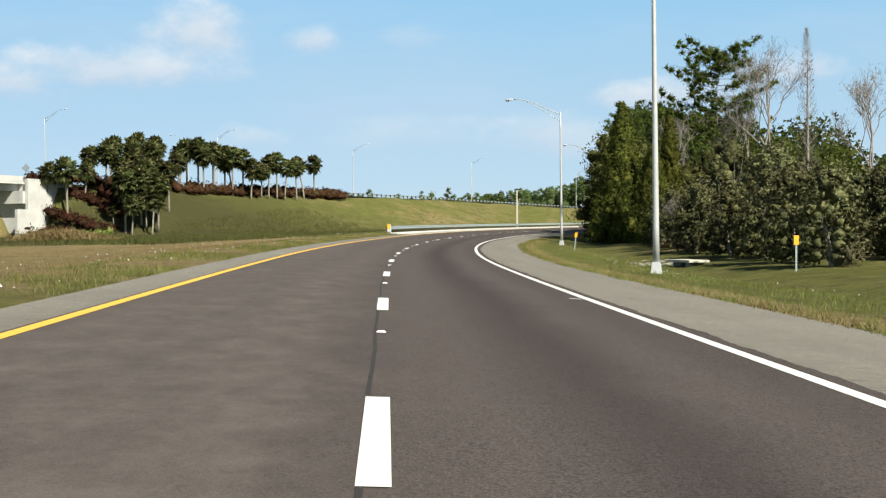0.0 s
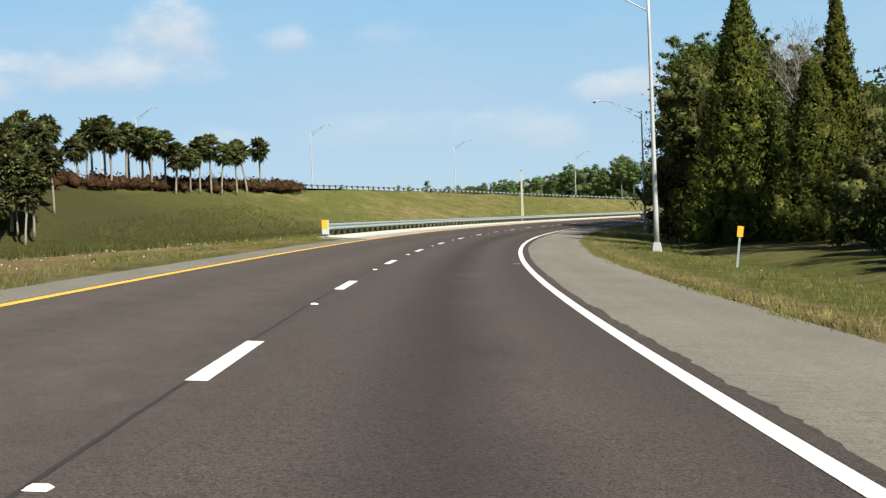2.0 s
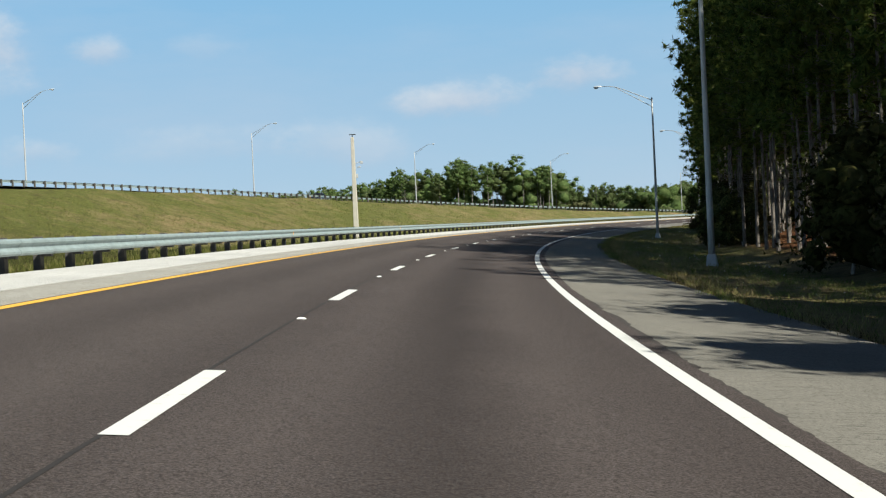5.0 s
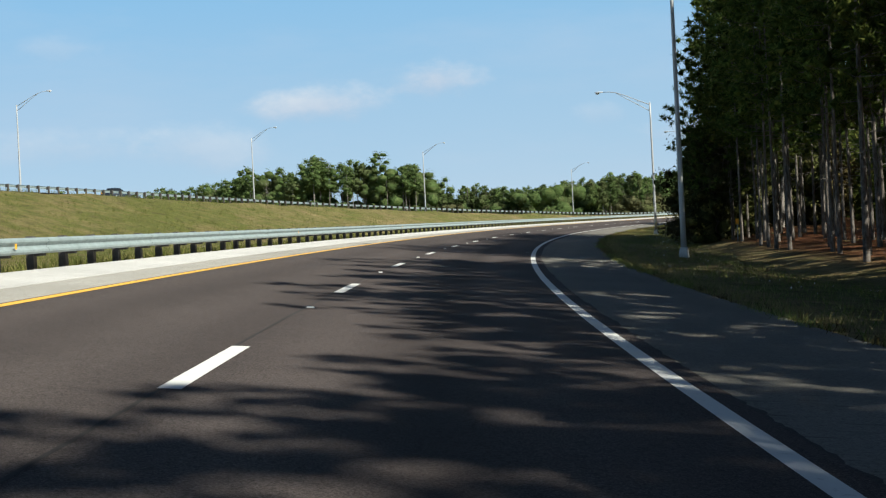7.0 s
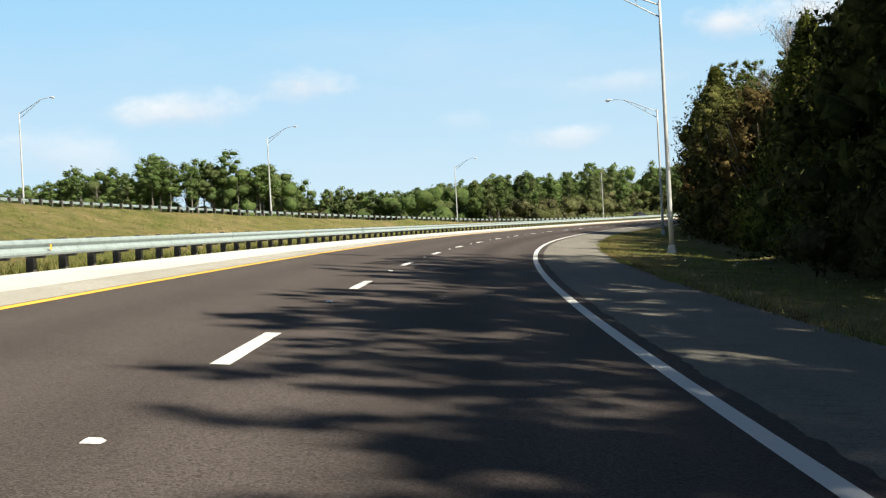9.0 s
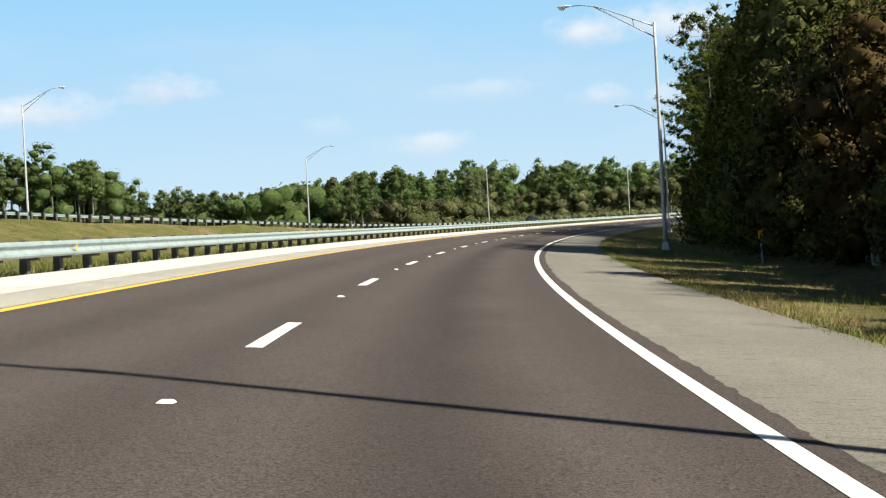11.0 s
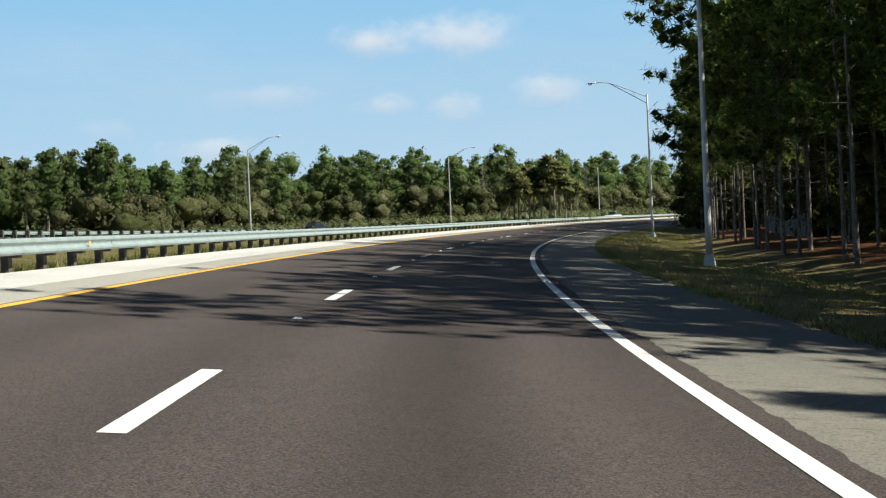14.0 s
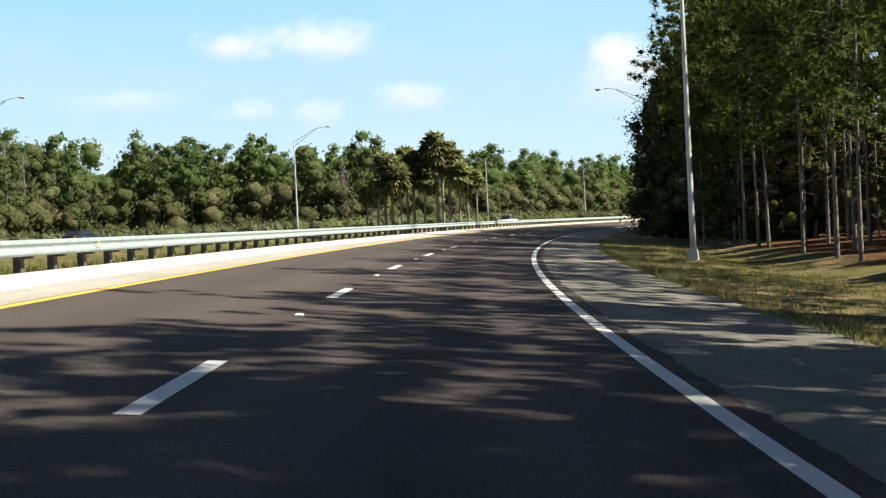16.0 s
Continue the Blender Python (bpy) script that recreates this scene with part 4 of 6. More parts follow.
def make_pine(seed, height=20.0, bare=0.5, limbs=30, width=2.6, per=28, leaf=0.34, core=0.58, lean=0.3, fine=True):
    """A slash pine: long bare trunk, dead stubs, limbs that lift at their ends and carry round needle tufts."""
    r = np.random.default_rng(seed)
    v, f = [], []
    top = Vector((r.normal() * lean, r.normal() * lean, height))
    base_r = height * 0.0046 + 0.015

    def axis(k):
        return Vector((top.x * k ** 1.5, top.y * k ** 1.5, height * k))
    tube([axis(k / 6) - Vector((0, 0, 0.25 if k == 0 else 0)) for k in range(7)], [base_r * (1.25 if k == 0 else 1.0) * (1 - 0.128 * k) for k in range(7)], 8 if fine else 6, v, f, False)
    cs, rs = [], []
    for i in range(limbs):
        k = bare + (1 - bare) * ((i + 0.5) / limbs) ** 0.85
        w = 2 * math.pi * (i * 0.382 + r.random() * 0.15)
        reach = width * (0.42 + 0.58 * math.sin(math.pi * min(1, max(0.10, (1 - k) / (1 - bare)) * 0.72 + 0.1))) * (0.6 + 0.7 * r.random())
        a = axis(k)
        tip = a + Vector((math.cos(w) * reach, math.sin(w) * reach, reach * (0.05 + 0.4 * r.random())))
        mid = a.lerp(tip, 0.55) - Vector((0, 0, reach * 0.10))
        tube([a, mid, tip], [base_r * 0.24, base_r * 0.14, base_r * 0.04] if width < 4 else [base_r * 0.36, base_r * 0.24, base_r * 0.08], 3, v, f, False)
        side = Vector((-math.sin(w), math.cos(w), 0.1))
        for q, o in (((0.52, 0.5), (0.66, -0.55), (0.85, 0.4), (1.03, 0.0)) if width < 4 else ((0.36, 0.3), (0.45, -0.35), (0.55, 0.4), (0.62, -0.4), (0.72, 0.1), (0.78, 0.4), (0.84, -0.35), (0.92, 0.2), (0.97, -0.15), (1.03, 0.05))) if fine else ((0.55, 0.4), (0.8, -0.4), (1.03, 0.0)):
            p = (mid.lerp(tip, (q - 0.5) * 2) if q > 0.5 else a.lerp(mid, q * 2)) + side * (o * reach * 0.30 * (0.6 + 0.8 * r.random()))
            cs.append((p.x + r.normal() * 0.10, p.y + r.normal() * 0.10, p.z + 0.08 + r.normal() * 0.12))
            rs.append((0.44 if fine else 0.52) * (0.8 + 0.6 * r.random()))
    for i in range(7):
        cs.append((top.x + r.normal() * 0.35, top.y + r.normal() * 0.35, height - 0.2 - abs(r.normal()) * 0.9))
        rs.append(0.32 + 0.15 * r.random())
    for i in range(9 if fine else 4):
        k = 0.18 + (bare - 0.18) * r.random()
        w = r.random() * 6.28
        a = axis(k)
        ln = 0.4 + 1.5 * r.random()
        tube([a, a + Vector((math.cos(w) * ln, math.sin(w) * ln, ln * 0.3 * r.normal()))], [base_r * 0.14, 0.008], 3, v, f, False)
    cs, rs = np.array(cs), np.array(rs)
    d = unit(r.normal(size=(len(cs) * per, 3)))
    pts = np.repeat(cs, per, 0) + d * np.repeat(rs, per)[:, None] * (0.35 + 0.6 * r.random((len(d), 1)))
    mid = np.stack([np.full(len(pts), top.x * 0.7), np.full(len(pts), top.y * 0.7), pts[:, 2] - 0.6], -1)
    q = sprays(pts, unit(np.cross(d, r.normal(size=d.shape)) * 0.5 + d * 0.6 + 0.55 * unit(pts - mid)), leaf, 0.22 if fine else 0.36, 0.5, d * 1.2 + np.array([0, 0, 0.4]), r)
    return (v, f) + joined(q, cores(cs, rs * core, r, 0.8, (_OCT, _OCF)))


def make_cedar(seed, height=13.0, width=3.0, lobes=170, per=85):
    """A dense cone of upright flame-like sprays down to the ground, with deep clefts and several ragged points."""
    r = np.random.default_rng(seed)
    v, f = tube([(0, 0, -0.2), (0, 0, height * 0.5), (0, 0, height * 0.9)], [0.22, 0.13, 0.02], 7, cap=False)
    k = np.linspace(0.0, 0.97, lobes) ** 1.05
    w = np.arange(lobes) * 2.39996 + r.normal(size=lobes) * 0.35
    swell = 1 + 0.13 * np.sin(w * 3 + 5 * k + r.random() * 6) + 0.10 * r.normal(size=lobes)
    rad = width * (1 - k) ** 0.95 * swell * np.clip(k / 0.05 + 0.6, 0, 1) * 0.80
    c = np.stack([np.cos(w) * rad, np.sin(w) * rad, 0.6 + k * (height - 1.4)], -1)
    size = (0.52 + 0.42 * r.random(lobes)) * (0.50 + 0.62 * (1 - k)) * width / 3.4
    tall = 1.25 + 0.6 * r.random(lobes)
    pick = np.repeat(np.arange(lobes), per)
    d = unit(r.normal(size=(len(pick), 3)))
    up = d[:, 2] * tall[pick]
    taper = np.clip(1.0 - 0.45 * d[:, 2], 0.3, 1.4)
    out = np.stack([np.cos(w), np.sin(w), np.zeros(lobes)], -1)[pick]
    rr = size[pick] * (0.72 + 0.38 * r.random(len(pick)))
    pts = c[pick] + np.stack([d[:, 0] * rr * taper, d[:, 1] * rr * taper, up * rr], -1) + out * (np.maximum(d[:, 2], 0) * 0.3 * size[pick])[:, None]
    pts[:, 2] = np.maximum(pts[:, 2], 0.06)
    q = sprays(pts, unit(d * np.array([1, 1, 0.5]) + 0.55 * out + np.array([0, 0, 0.2])), 0.24, 0.5, 0.5, out * 0.8 + d * 0.6 + np.array([0, 0, 0.7]), r, 0.4)
    body = cores(c * np.array([0.80, 0.80, 1.0]), size * 0.80, r, 1.3)
    kk = np.linspace(0.03, 0.9, 16)
    stem = cores(np.stack([0 * kk, 0 * kk, kk * (height - 1.2)], -1), width * 0.62 * (1 - kk) ** 0.85 + 0.15, r, 1.0)
    q = joined(q, body, stem)
    q[0][:, :, 2] = np.maximum(q[0][:, :, 2], -0.1)
    return (v, f) + q


def make_broad(seed, height=9.0, width=4.0, per=80, leaf=0.19, low=0.12, blobs=46, wild=0.6, lump=1.0):
    """A leafy tree or tall shrub: uneven clumps on forked limbs, with notches in its outline."""
    r = np.random.default_rng(seed)
    v, f = [], []
    base_r = height * 0.010 + 0.03
    for i in range(3):
        w = r.random() * 6.283
        a = Vector((r.normal() * 0.2, r.normal() * 0.2, -0.2))
        b = a + Vector((math.cos(w) * width * 0.12, math.sin(w) * width * 0.12, height * 0.35))
        tube([a, b], [base_r, base_r * 0.7], 6, v, f, False)
        for j in range(3):
            ww = w + r.normal() * 1.2
            tube([b, b + Vector((math.cos(ww) * width * 0.4, math.sin(ww) * width * 0.4, height * (0.2 + 0.3 * r.random())))], [base_r * 0.55, base_r * 0.12], 4, v, f, False)
    k = low + (1 - low) * (np.arange(blobs) + r.random(blobs)) / blobs
    prof = np.sin(np.pi * np.minimum(0.97, 0.24 + 0.72 * (k - low) / (1 - low))) ** 0.8
    w = np.arange(blobs) * 2.39996 + r.normal(size=blobs) * 0.5
    rad = width * prof * (0.45 + 0.50 * r.random(blobs))
    cs = np.stack([np.cos(w) * rad, np.sin(w) * rad, k * height * 0.93], -1)
    rs = width * (0.15 + 0.17 * r.random(blobs)) * lump
    mid = np.stack([0 * k, 0 * k, k * height * 0.55 + height * 0.12], -1)
    q = clumps(cs, rs, per, leaf, 0.72, 0.85, wild, np.repeat(mid, per, 0), 0.62, 0.1, r)
    body = cores(cs[::2] * np.array([0.45, 0.45, 0.95]), rs[::2] * 1.2, r, 1.0)
    tips = cs + unit(cs - mid) * rs[:, None] * 1.1
    loose = np.repeat(tips, 14, 0) + r.normal(size=(blobs * 14, 3)) * 0.28
    q = joined(q, body, sprays(loose, unit(loose - np.repeat(mid, 14, 0)), leaf * 0.9, 0.7, 0.8, None, r))
    q[0][:, :, 2] = np.maximum(q[0][:, :, 2], -0.05)
    return (v, f) + q


def make_bare(seed, height=15.0):
    """A leafless tree: upright forked limbs that end in a haze of fine twigs."""
    r = np.random.default_rng(seed)
    v, f = [], []
    twigs = []

    def grow(a, d, ln, rad, depth):
        b = a + d * ln
        m = a.lerp(b, 0.5) + Vector((r.normal(), r.normal(), 0)) * ln * 0.06
        tube([a, m, b], [rad, rad * 0.82, rad * 0.62], 7 if depth < 2 else 4, v, f, False)
        if depth >= 4:
            twigs.append((a, b))
            return
        for i in range(3 if depth < 2 else 4):
            nd = (d + Vector((r.normal(), r.normal(), abs(r.normal()) * 0.5)) * 0.52).normalized()
            grow(a.lerp(b, 0.55 + 0.45 * r.random()), nd, ln * (0.58 + 0.2 * r.random()), rad * 0.52, depth + 1)
    grow(Vector((0, 0, -0.2)), Vector((0.05 * r.normal(), 0.05 * r.normal(), 1)).normalized(), height * 0.42, height * 0.012 + 0.03, 0)
    tips = np.array([list(a.lerp(b, r.random())) for a, b in twigs for _ in range(14)])
    tips = tips + r.normal(size=tips.shape) * 0.28
    return v, f, leaves(tips, 0.42, 0.06, np.array([0, 0, 0.9]), 0.8, r)


def make_palm(seed, height=9.0, lean=0.4, big=1.0):
    """A cabbage palm: slim trunk, round head of folded fans, brown skirt of dead ones."""
    r = np.random.default_rng(seed)
    lx, ly = r.normal() * lean, r.normal() * lean
    th = height - 1.5
    v, f = tube([(lx * (k / 6) ** 1.6, ly * (k / 6) ** 1.6, -0.2 + (th + 0.2) * k / 6) for k in range(7)], [0.24, 0.19, 0.17, 0.17, 0.18, 0.20, 0.24], 9)
    head = np.array([lx, ly, th])
    n = 96
    w = r.random(n) * 6.283
    el = np.radians(-72 + 160 * r.random(n) ** 0.9)
    out = np.stack([np.cos(w) * np.cos(el), np.sin(w) * np.cos(el), np.sin(el)], -1)
    stalk = (0.55 + 0.65 * r.random(n)) * big
    qs, ns = [], []
    for i in range(n):
        o = out[i]
        tip = head + o * stalk[i] + np.array([0, 0, 0.15])
        side = unit(np.cross(o, (0, 0, 1.0)))
        upv = np.cross(side, o)
        for a in np.linspace(-1.5, 1.5, 8):
            dv = o * math.cos(a) + side * math.sin(a)
            ln = 1.1 * big * (1 - 0.14 * abs(a)) * (0.8 + 0.35 * r.random())
            droop = 0.15 + 0.45 * r.random()
            e = tip + dv * ln - np.array([0, 0, droop])
            wv = unit(np.cross(dv, upv + r.normal(size=3) * 0.35)) * 0.17 * big
            m = tip + dv * ln * 0.55 - np.array([0, 0, droop * 0.25])
            g = np.cross(m + wv - tip, e - tip)
            qs.append((tip, m + wv, e, m - wv) if g @ o >= 0 else (tip, m - wv, e, m + wv))
            ns.append(unit(o * 0.75 + np.sign(g @ o) * unit(g) * 0.4 + np.array([0, 0, 0.2])))
        wv = side * 0.02
        qs.append((head - wv, head + wv, tip + wv, tip - wv))
        ns.append(o)
    return v, f, np.array(qs), np.repeat(np.array(ns)[:, None], 4, 1)


def tall_twig(seed, height=17.0):
    """A narrow tree of grey twigs round one straight stem."""
    r = np.random.default_rng(seed)
    v, f = tube([(0, 0, -0.2), (0.1, 0, height * 0.5), (0.05, 0.1, height)], [0.2, 0.12, 0.02], 7)
    n = 2400
    k = 0.28 + 0.72 * r.random(n)
    w = r.random(n) * 6.283
    rad = 1.5 * (1.02 - k) ** 0.6 * np.sqrt(r.random(n))
    p = np.stack([np.cos(w) * rad, np.sin(w) * rad, k * height], -1)
    d = np.stack([np.cos(w), np.sin(w), np.full(n, 1.1)], -1)
    for i in range(40):
        kk = 0.25 + 0.7 * r.random()
        ww = r.random() * 6.283
        ln = 1.5 * (1.05 - kk)
        tube([(0.05, 0.0, kk * height), (math.cos(ww) * ln, math.sin(ww) * ln, kk * height + ln * 1.1)], [0.035, 0.006], 4, v, f, False)
    return v, f, leaves(p, 0.34, 0.07, d, 0.6, r)


BARE_TWIG = leaf_material("bare_twigs", (0.15, 0.13, 0.115), (0.30, 0.27, 0.24), (0.36, 0.33, 0.30), 0.1)

PINES = [tree_thing("pine_tree", "tall slash pine with a bare grey-brown trunk and open crown", make_pine(20 + k, h, b, n, w), PINE_BARK, PINE_LEAF, group="pines of the wood")
         for k, (h, b, n, w) in enumerate([(19, 0.31, 40, 3.3), (20, 0.37, 38, 3.1), (18.5, 0.29, 40, 3.4), (19.5, 0.34, 40, 3.5)])]
LOW_PINES = [tree_thing("pine_tree", "slash pine standing deeper in the wood, bare trunk below", make_pine(30 + k, h, b, n, w, 12, 0.62, 0.9, fine=False), PINE_BARK, PINE_LEAF, group="pines of the wood")
             for k, (h, b, n, w) in enumerate([(20, 0.36, 24, 3.2), (21, 0.40, 24, 3.1), (19, 0.34, 24, 3.3)])]
CEDARS = [tree_thing("cedar_tree", "dense dark green cedar reaching to the ground", make_cedar(40 + k, h, w, n, p), GREY_BARK, CEDAR_LEAF, group="cedars at the wood's edge")
          for k, (h, w, n, p) in enumerate([(16.5, 4.1, 230, 110), (12.0, 3.6, 170, 105), (13.6, 2.1, 120, 100)])]
BROADS = [tree_thing("broadleaf_tree", "bushy dark green broadleaf tree at the edge of the wood", make_broad(60 + k, h, w, p, 0.22, lo, b), GREY_BARK, OAK_LEAF, group="broadleaf trees of the wood")
          for k, (h, w, p, lo, b) in enumerate([(9.0, 3.6, 62, 0.02, 48), (12.0, 4.0, 66, 0.03, 58), (5.0, 2.6, 52, 0.02, 34)])]
OLIVES = [tree_thing("broadleaf_tree", "olive-green thicket tree with thin grey stems showing", make_broad(70 + k, h, w, p, 0.22, lo, b, 1.2, 0.66), GREY_BARK, OLIVE_LEAF, group="thicket trees of the wood")
          for k, (h, w, p, lo, b) in enumerate([(9.0, 3.4, 40, 0.08, 84), (5.5, 2.4, 36, 0.05, 58)])]
THIN_BARES = [tree_thing("bare_tree", "small leafless grey tree at the thicket's edge", make_bare(95, 7.0), GREY_BARK, BARE_TWIG, group="bare trees of the wood")]
BROWNS = [tree_thing("broadleaf_tree", "tree with withered brown leaves among the evergreens", make_broad(80, 11.0, 3.6, 66, 0.20, 0.10, 50, 0.9), GREY_BARK, BROWN_LEAF, group="withered trees of the wood")]
BARES = [tree_thing("bare_tree", "leafless grey tree with fine twigs", make_bare(90, 15.0), GREY_BARK, BARE_TWIG, group="bare trees of the wood"),
         tree_thing("bare_tree", "slender leafless grey tree round a straight stem", tall_twig(91, 18.0), GREY_BARK, BARE_TWIG, group="bare trees of the wood")]
PALMS = [tree_thing("palm_tree", "cabbage palm with a slim grey trunk and round fan head", make_palm(100 + k, h, l, 1.22), PALM_BARK, PALM_LEAF, "palm", "fronds", "palms on the embankment")
         for k, (h, l) in enumerate([(9.0, 0.2), (9.0, 0.7), (7.5, 0.3)])]
GORE_PALMS = [tree_thing("palm_tree", "cabbage palm with a shaggy tan skirt between ramp and highway", make_palm(110 + k, h, l, 1.15), PALM_BARK, LIT_DRY_PALM_LEAF, "palm", "fronds", "palms between ramp and highway")
              for k, (h, l) in enumerate([(11.0, 0.3), (9.5, 0.6)])]
WIDE_PINES = [tree_thing("pine_tree", "broad slash pine whose limbs reach out over the verge", make_pine(28, 17.0, 0.26, 48, 5.4, 34), PINE_BARK, PINE_LEAF, group="pines of the wood")]
LONE_PINES = [tree_thing("pine_tree", "tall lone pine with an open rounded crown above the thicket", make_pine(29, 17.0, 0.58, 34, 4.0, 24), PINE_BARK, PINE_LEAF, group="pines of the wood")]
_used = set()


def plant(kind, m, scale=1.0):
    """Put a tree of the kind at the pose m; its first use moves the model itself."""
    m = m @ pose(0, 0, 0, 0, 0, float(rng.random() * 360))
    if kind.name not in _used:
        _used.add(kind.name)
        kind.scale = (scale,) * 3
        kind.matrix_basis = m @ Matrix.Diagonal((scale, scale, scale, 1))
        return kind
    c = copy_thing(kind, m)
    c.matrix_basis = m @ Matrix.Diagonal((scale, scale, scale, 1))
    return c


def wood(kinds, s0, s1, u0, u1, step, lo=0.85, hi=1.1):
    """Trees over a stretch of the right-hand side, one about every step metres square."""
    for s in np.arange(s0, s1, step):
        for u in np.arange(u0, u1, step):
            a, b = s + (rng.random() - 0.5) * step * 0.8, u + (rng.random() - 0.5) * step * 0.8
            plant(kinds[int(rng.integers(len(kinds)))], place_at(a, max(u0 - 0.3, b)), lo + (hi - lo) * rng.random())


# mixed wood at the start
wood([OLIVES[1]], 62, 100, 23.0, 28, 4.2, 0.68, 0.88)
wood([OLIVES[0], OLIVES[1]], 101, 122, 23.0, 28, 4.4, 0.8, 1.0)
wood([OLIVES[1]], 66, 120, 30, 44, 7.5, 0.75, 0.95)
wood([OLIVES[1]], 60, 108, 17.8, 21, 4.0, 0.62, 0.85)
for s, u, sc in [(66, 17.6, 0.40), (81, 17.6, 0.42), (95, 17.8, 0.55), (92, 23.5, 0.75), (76, 23.0, 0.62), (112, 21.5, 0.7), (127, 24, 0.9)]:
    plant(THIN_BARES[0], place_at(s, u), sc)
for s, u, k, sc in [(140, 15.9, 0, 0.89), (133, 18.6, 1, 0.82), (135, 20.3, 2, 1.0), (151, 16.0, 1, 0.92), (389, 15.6, 0, 0.92), (395, 15.8, 0, 0.97), (317, 15.0, 1, 0.80), (310, 15.2, 1, 0.72), (325, 15.2, 1, 0.85), (332, 16.5, 1, 0.95),
                    (399, 15.6, 1, 1.1), (405, 15.6, 0, 0.92), (412, 15.4, 1, 1.12), (418, 15.8, 1, 1.08), (426, 15.6, 1, 1.0), (433, 15.8, 1, 1.05)]:
    plant(CEDARS[k], place_at(s, u), sc)
for s, u, k, sc in [(101, 24, 0, 0.95), (103, 27.5, 1, 0.88), (112, 34, 0, 0.9), (94, 36, 0, 0.8), (350, 19, 0, 0.9), (330, 21, 0, 1.05), (166, 22, 0, 1.0), (122, 26, 0, 0.9)]:
    plant(BARES[k], place_at(s, u), sc)
plant(LONE_PINES[0], place_at(118, 23), 0.95)
for s, u, k, sc in [(157, 14.6, 1, 1.05), (163, 15.5, 1, 1.1), (121, 18.5, 2, 0.8), (117, 19.2, 2, 0.75), (113, 18.2, 2, 0.7), (126, 20.5, 2, 0.9), (109, 19.5, 2, 0.7), (386.5, 15.3, 1, 1.1), (391.5, 16.4, 1, 1.15)]:
    plant(BROADS[k], place_at(s, u), sc)
plant(PINES[3], place_at(96, 46), 0.72)
plant(PINES[1], place_at(90, 52), 0.75)
wood([BROADS[1], BROADS[1], BROADS[0]], 155, 171, 14.6, 28, 5.0, 0.8, 1.0)
wood(PINES, 172, 184, 15.2, 20, 3.8, 0.68, 0.76)
wood(LOW_PINES, 172, 186, 20.5, 29, 4.8, 0.60, 0.70)
wood([BROADS[2]], 144, 186, 15.4, 17, 4.0, 0.7, 0.9)
wood([BROADS[2]], 336, 396, 15.4, 17, 4.2, 0.6, 0.85)
wood([BROADS[2]], 190, 203, 14.6, 18, 4.6, 0.8, 1.1)
# pine stand
wood(PINES, 184, 196, 15.4, 20, 3.0, 0.72, 0.80)
wood(PINES, 196, 206, 15.2, 20, 2.4, 0.86, 0.96)
for s, u, k, sc in [(236.5, 14.3, 2, 0.75), (241.0, 15.0, 2, 0.85), (245.0, 15.3, 2, 0.7), (233.0, 15.4, 2, 0.6), (247.0, 16.6, 0, 0.55)]:
    plant(BROADS[k], place_at(s, u), sc)
wood(PINES, 206, 228, 15.4, 20, 2.9, 0.82, 0.91)
wood(PINES, 228, 240, 15.2, 20, 2.3, 0.84, 0.93)
wood(PINES, 240.5, 249, 15.6, 20, 4.0, 0.56, 0.66)
wood(PINES, 251, 268, 15.4, 20, 3.4, 0.90, 0.98)
wood(PINES, 268, 300, 15.6, 20, 3.1, 0.80, 0.90)
wood(PINES, 301, 308, 15.4, 20, 3.6, 0.80, 0.89)
wood(LOW_PINES, 186, 206, 20.5, 29, 4.6, 0.74, 0.84)
wood(LOW_PINES, 206, 238, 20.5, 29, 5.4, 0.82, 0.92)
wood(LOW_PINES, 240, 248, 20.5, 29, 4.8, 0.74, 0.84)
wood(LOW_PINES, 250, 292, 20.5, 29, 4.6, 0.96, 1.06)
wood(LOW_PINES, 292, 306, 20.5, 29, 4.8, 0.84, 0.96)
wood([BROADS[2], BROADS[0]], 302, 322, 14.4, 17, 4.5, 0.8, 1.0)
plant(OLIVES[1], place_at(300.5, 14.0), 0.75)
plant(OLIVES[1], place_at(304.0, 13.8), 0.6)
wood([BROADS[1], BROWNS[0], BROADS[1], BROWNS[0]], 336, 362, 15.0, 27, 5.0, 0.72, 0.86)
wood([BROADS[1], BROWNS[0], BROADS[1], BROADS[1]], 362, 384, 15.0, 27, 5.0, 0.72, 0.86)
wood([BROADS[1]], 384, 392, 15.0, 27, 4.6, 0.9, 1.0)
wood([BROADS[0], BROADS[1], BROADS[0]], 396, 433, 15.8, 20, 5.0, 0.72, 0.86)
wood([BROADS[1], BROADS[0]], 478, 560, 21.5, 23, 6.0, 0.7, 0.9)
wood(PINES, 404, 436, 24, 29, 5.0, 0.8, 0.95)
wood(PINES, 461, 478, 19.5, 23, 4.6, 0.85, 0.98)
wood(LOW_PINES, 436, 478, 24, 32, 4.8, 0.9, 1.05)
wood(PINES, 476, 490, 15.2, 20, 4.6, 0.74, 0.82)
wood(PINES, 490, 566, 15.2, 20, 4.4, 0.74, 0.85)
wood(LOW_PINES, 478, 496, 21, 30, 8.0, 0.80, 0.95)
wood(PINES, 566, 640, 13.6, 15, 6.5, 0.85, 0.95)
wood(LOW_PINES, 570, 640, 18, 28, 7.0, 0.9, 1.05)
wood([BROADS[1], BROADS[0]], 560, 690, 15.2, 22, 5.6, 0.95, 1.2)
wood(PINES, 434, 460, 15.2, 19, 3.6, 0.84, 0.93)
wood(PINES, 461, 476, 15.2, 17, 4.2, 0.80, 0.88)
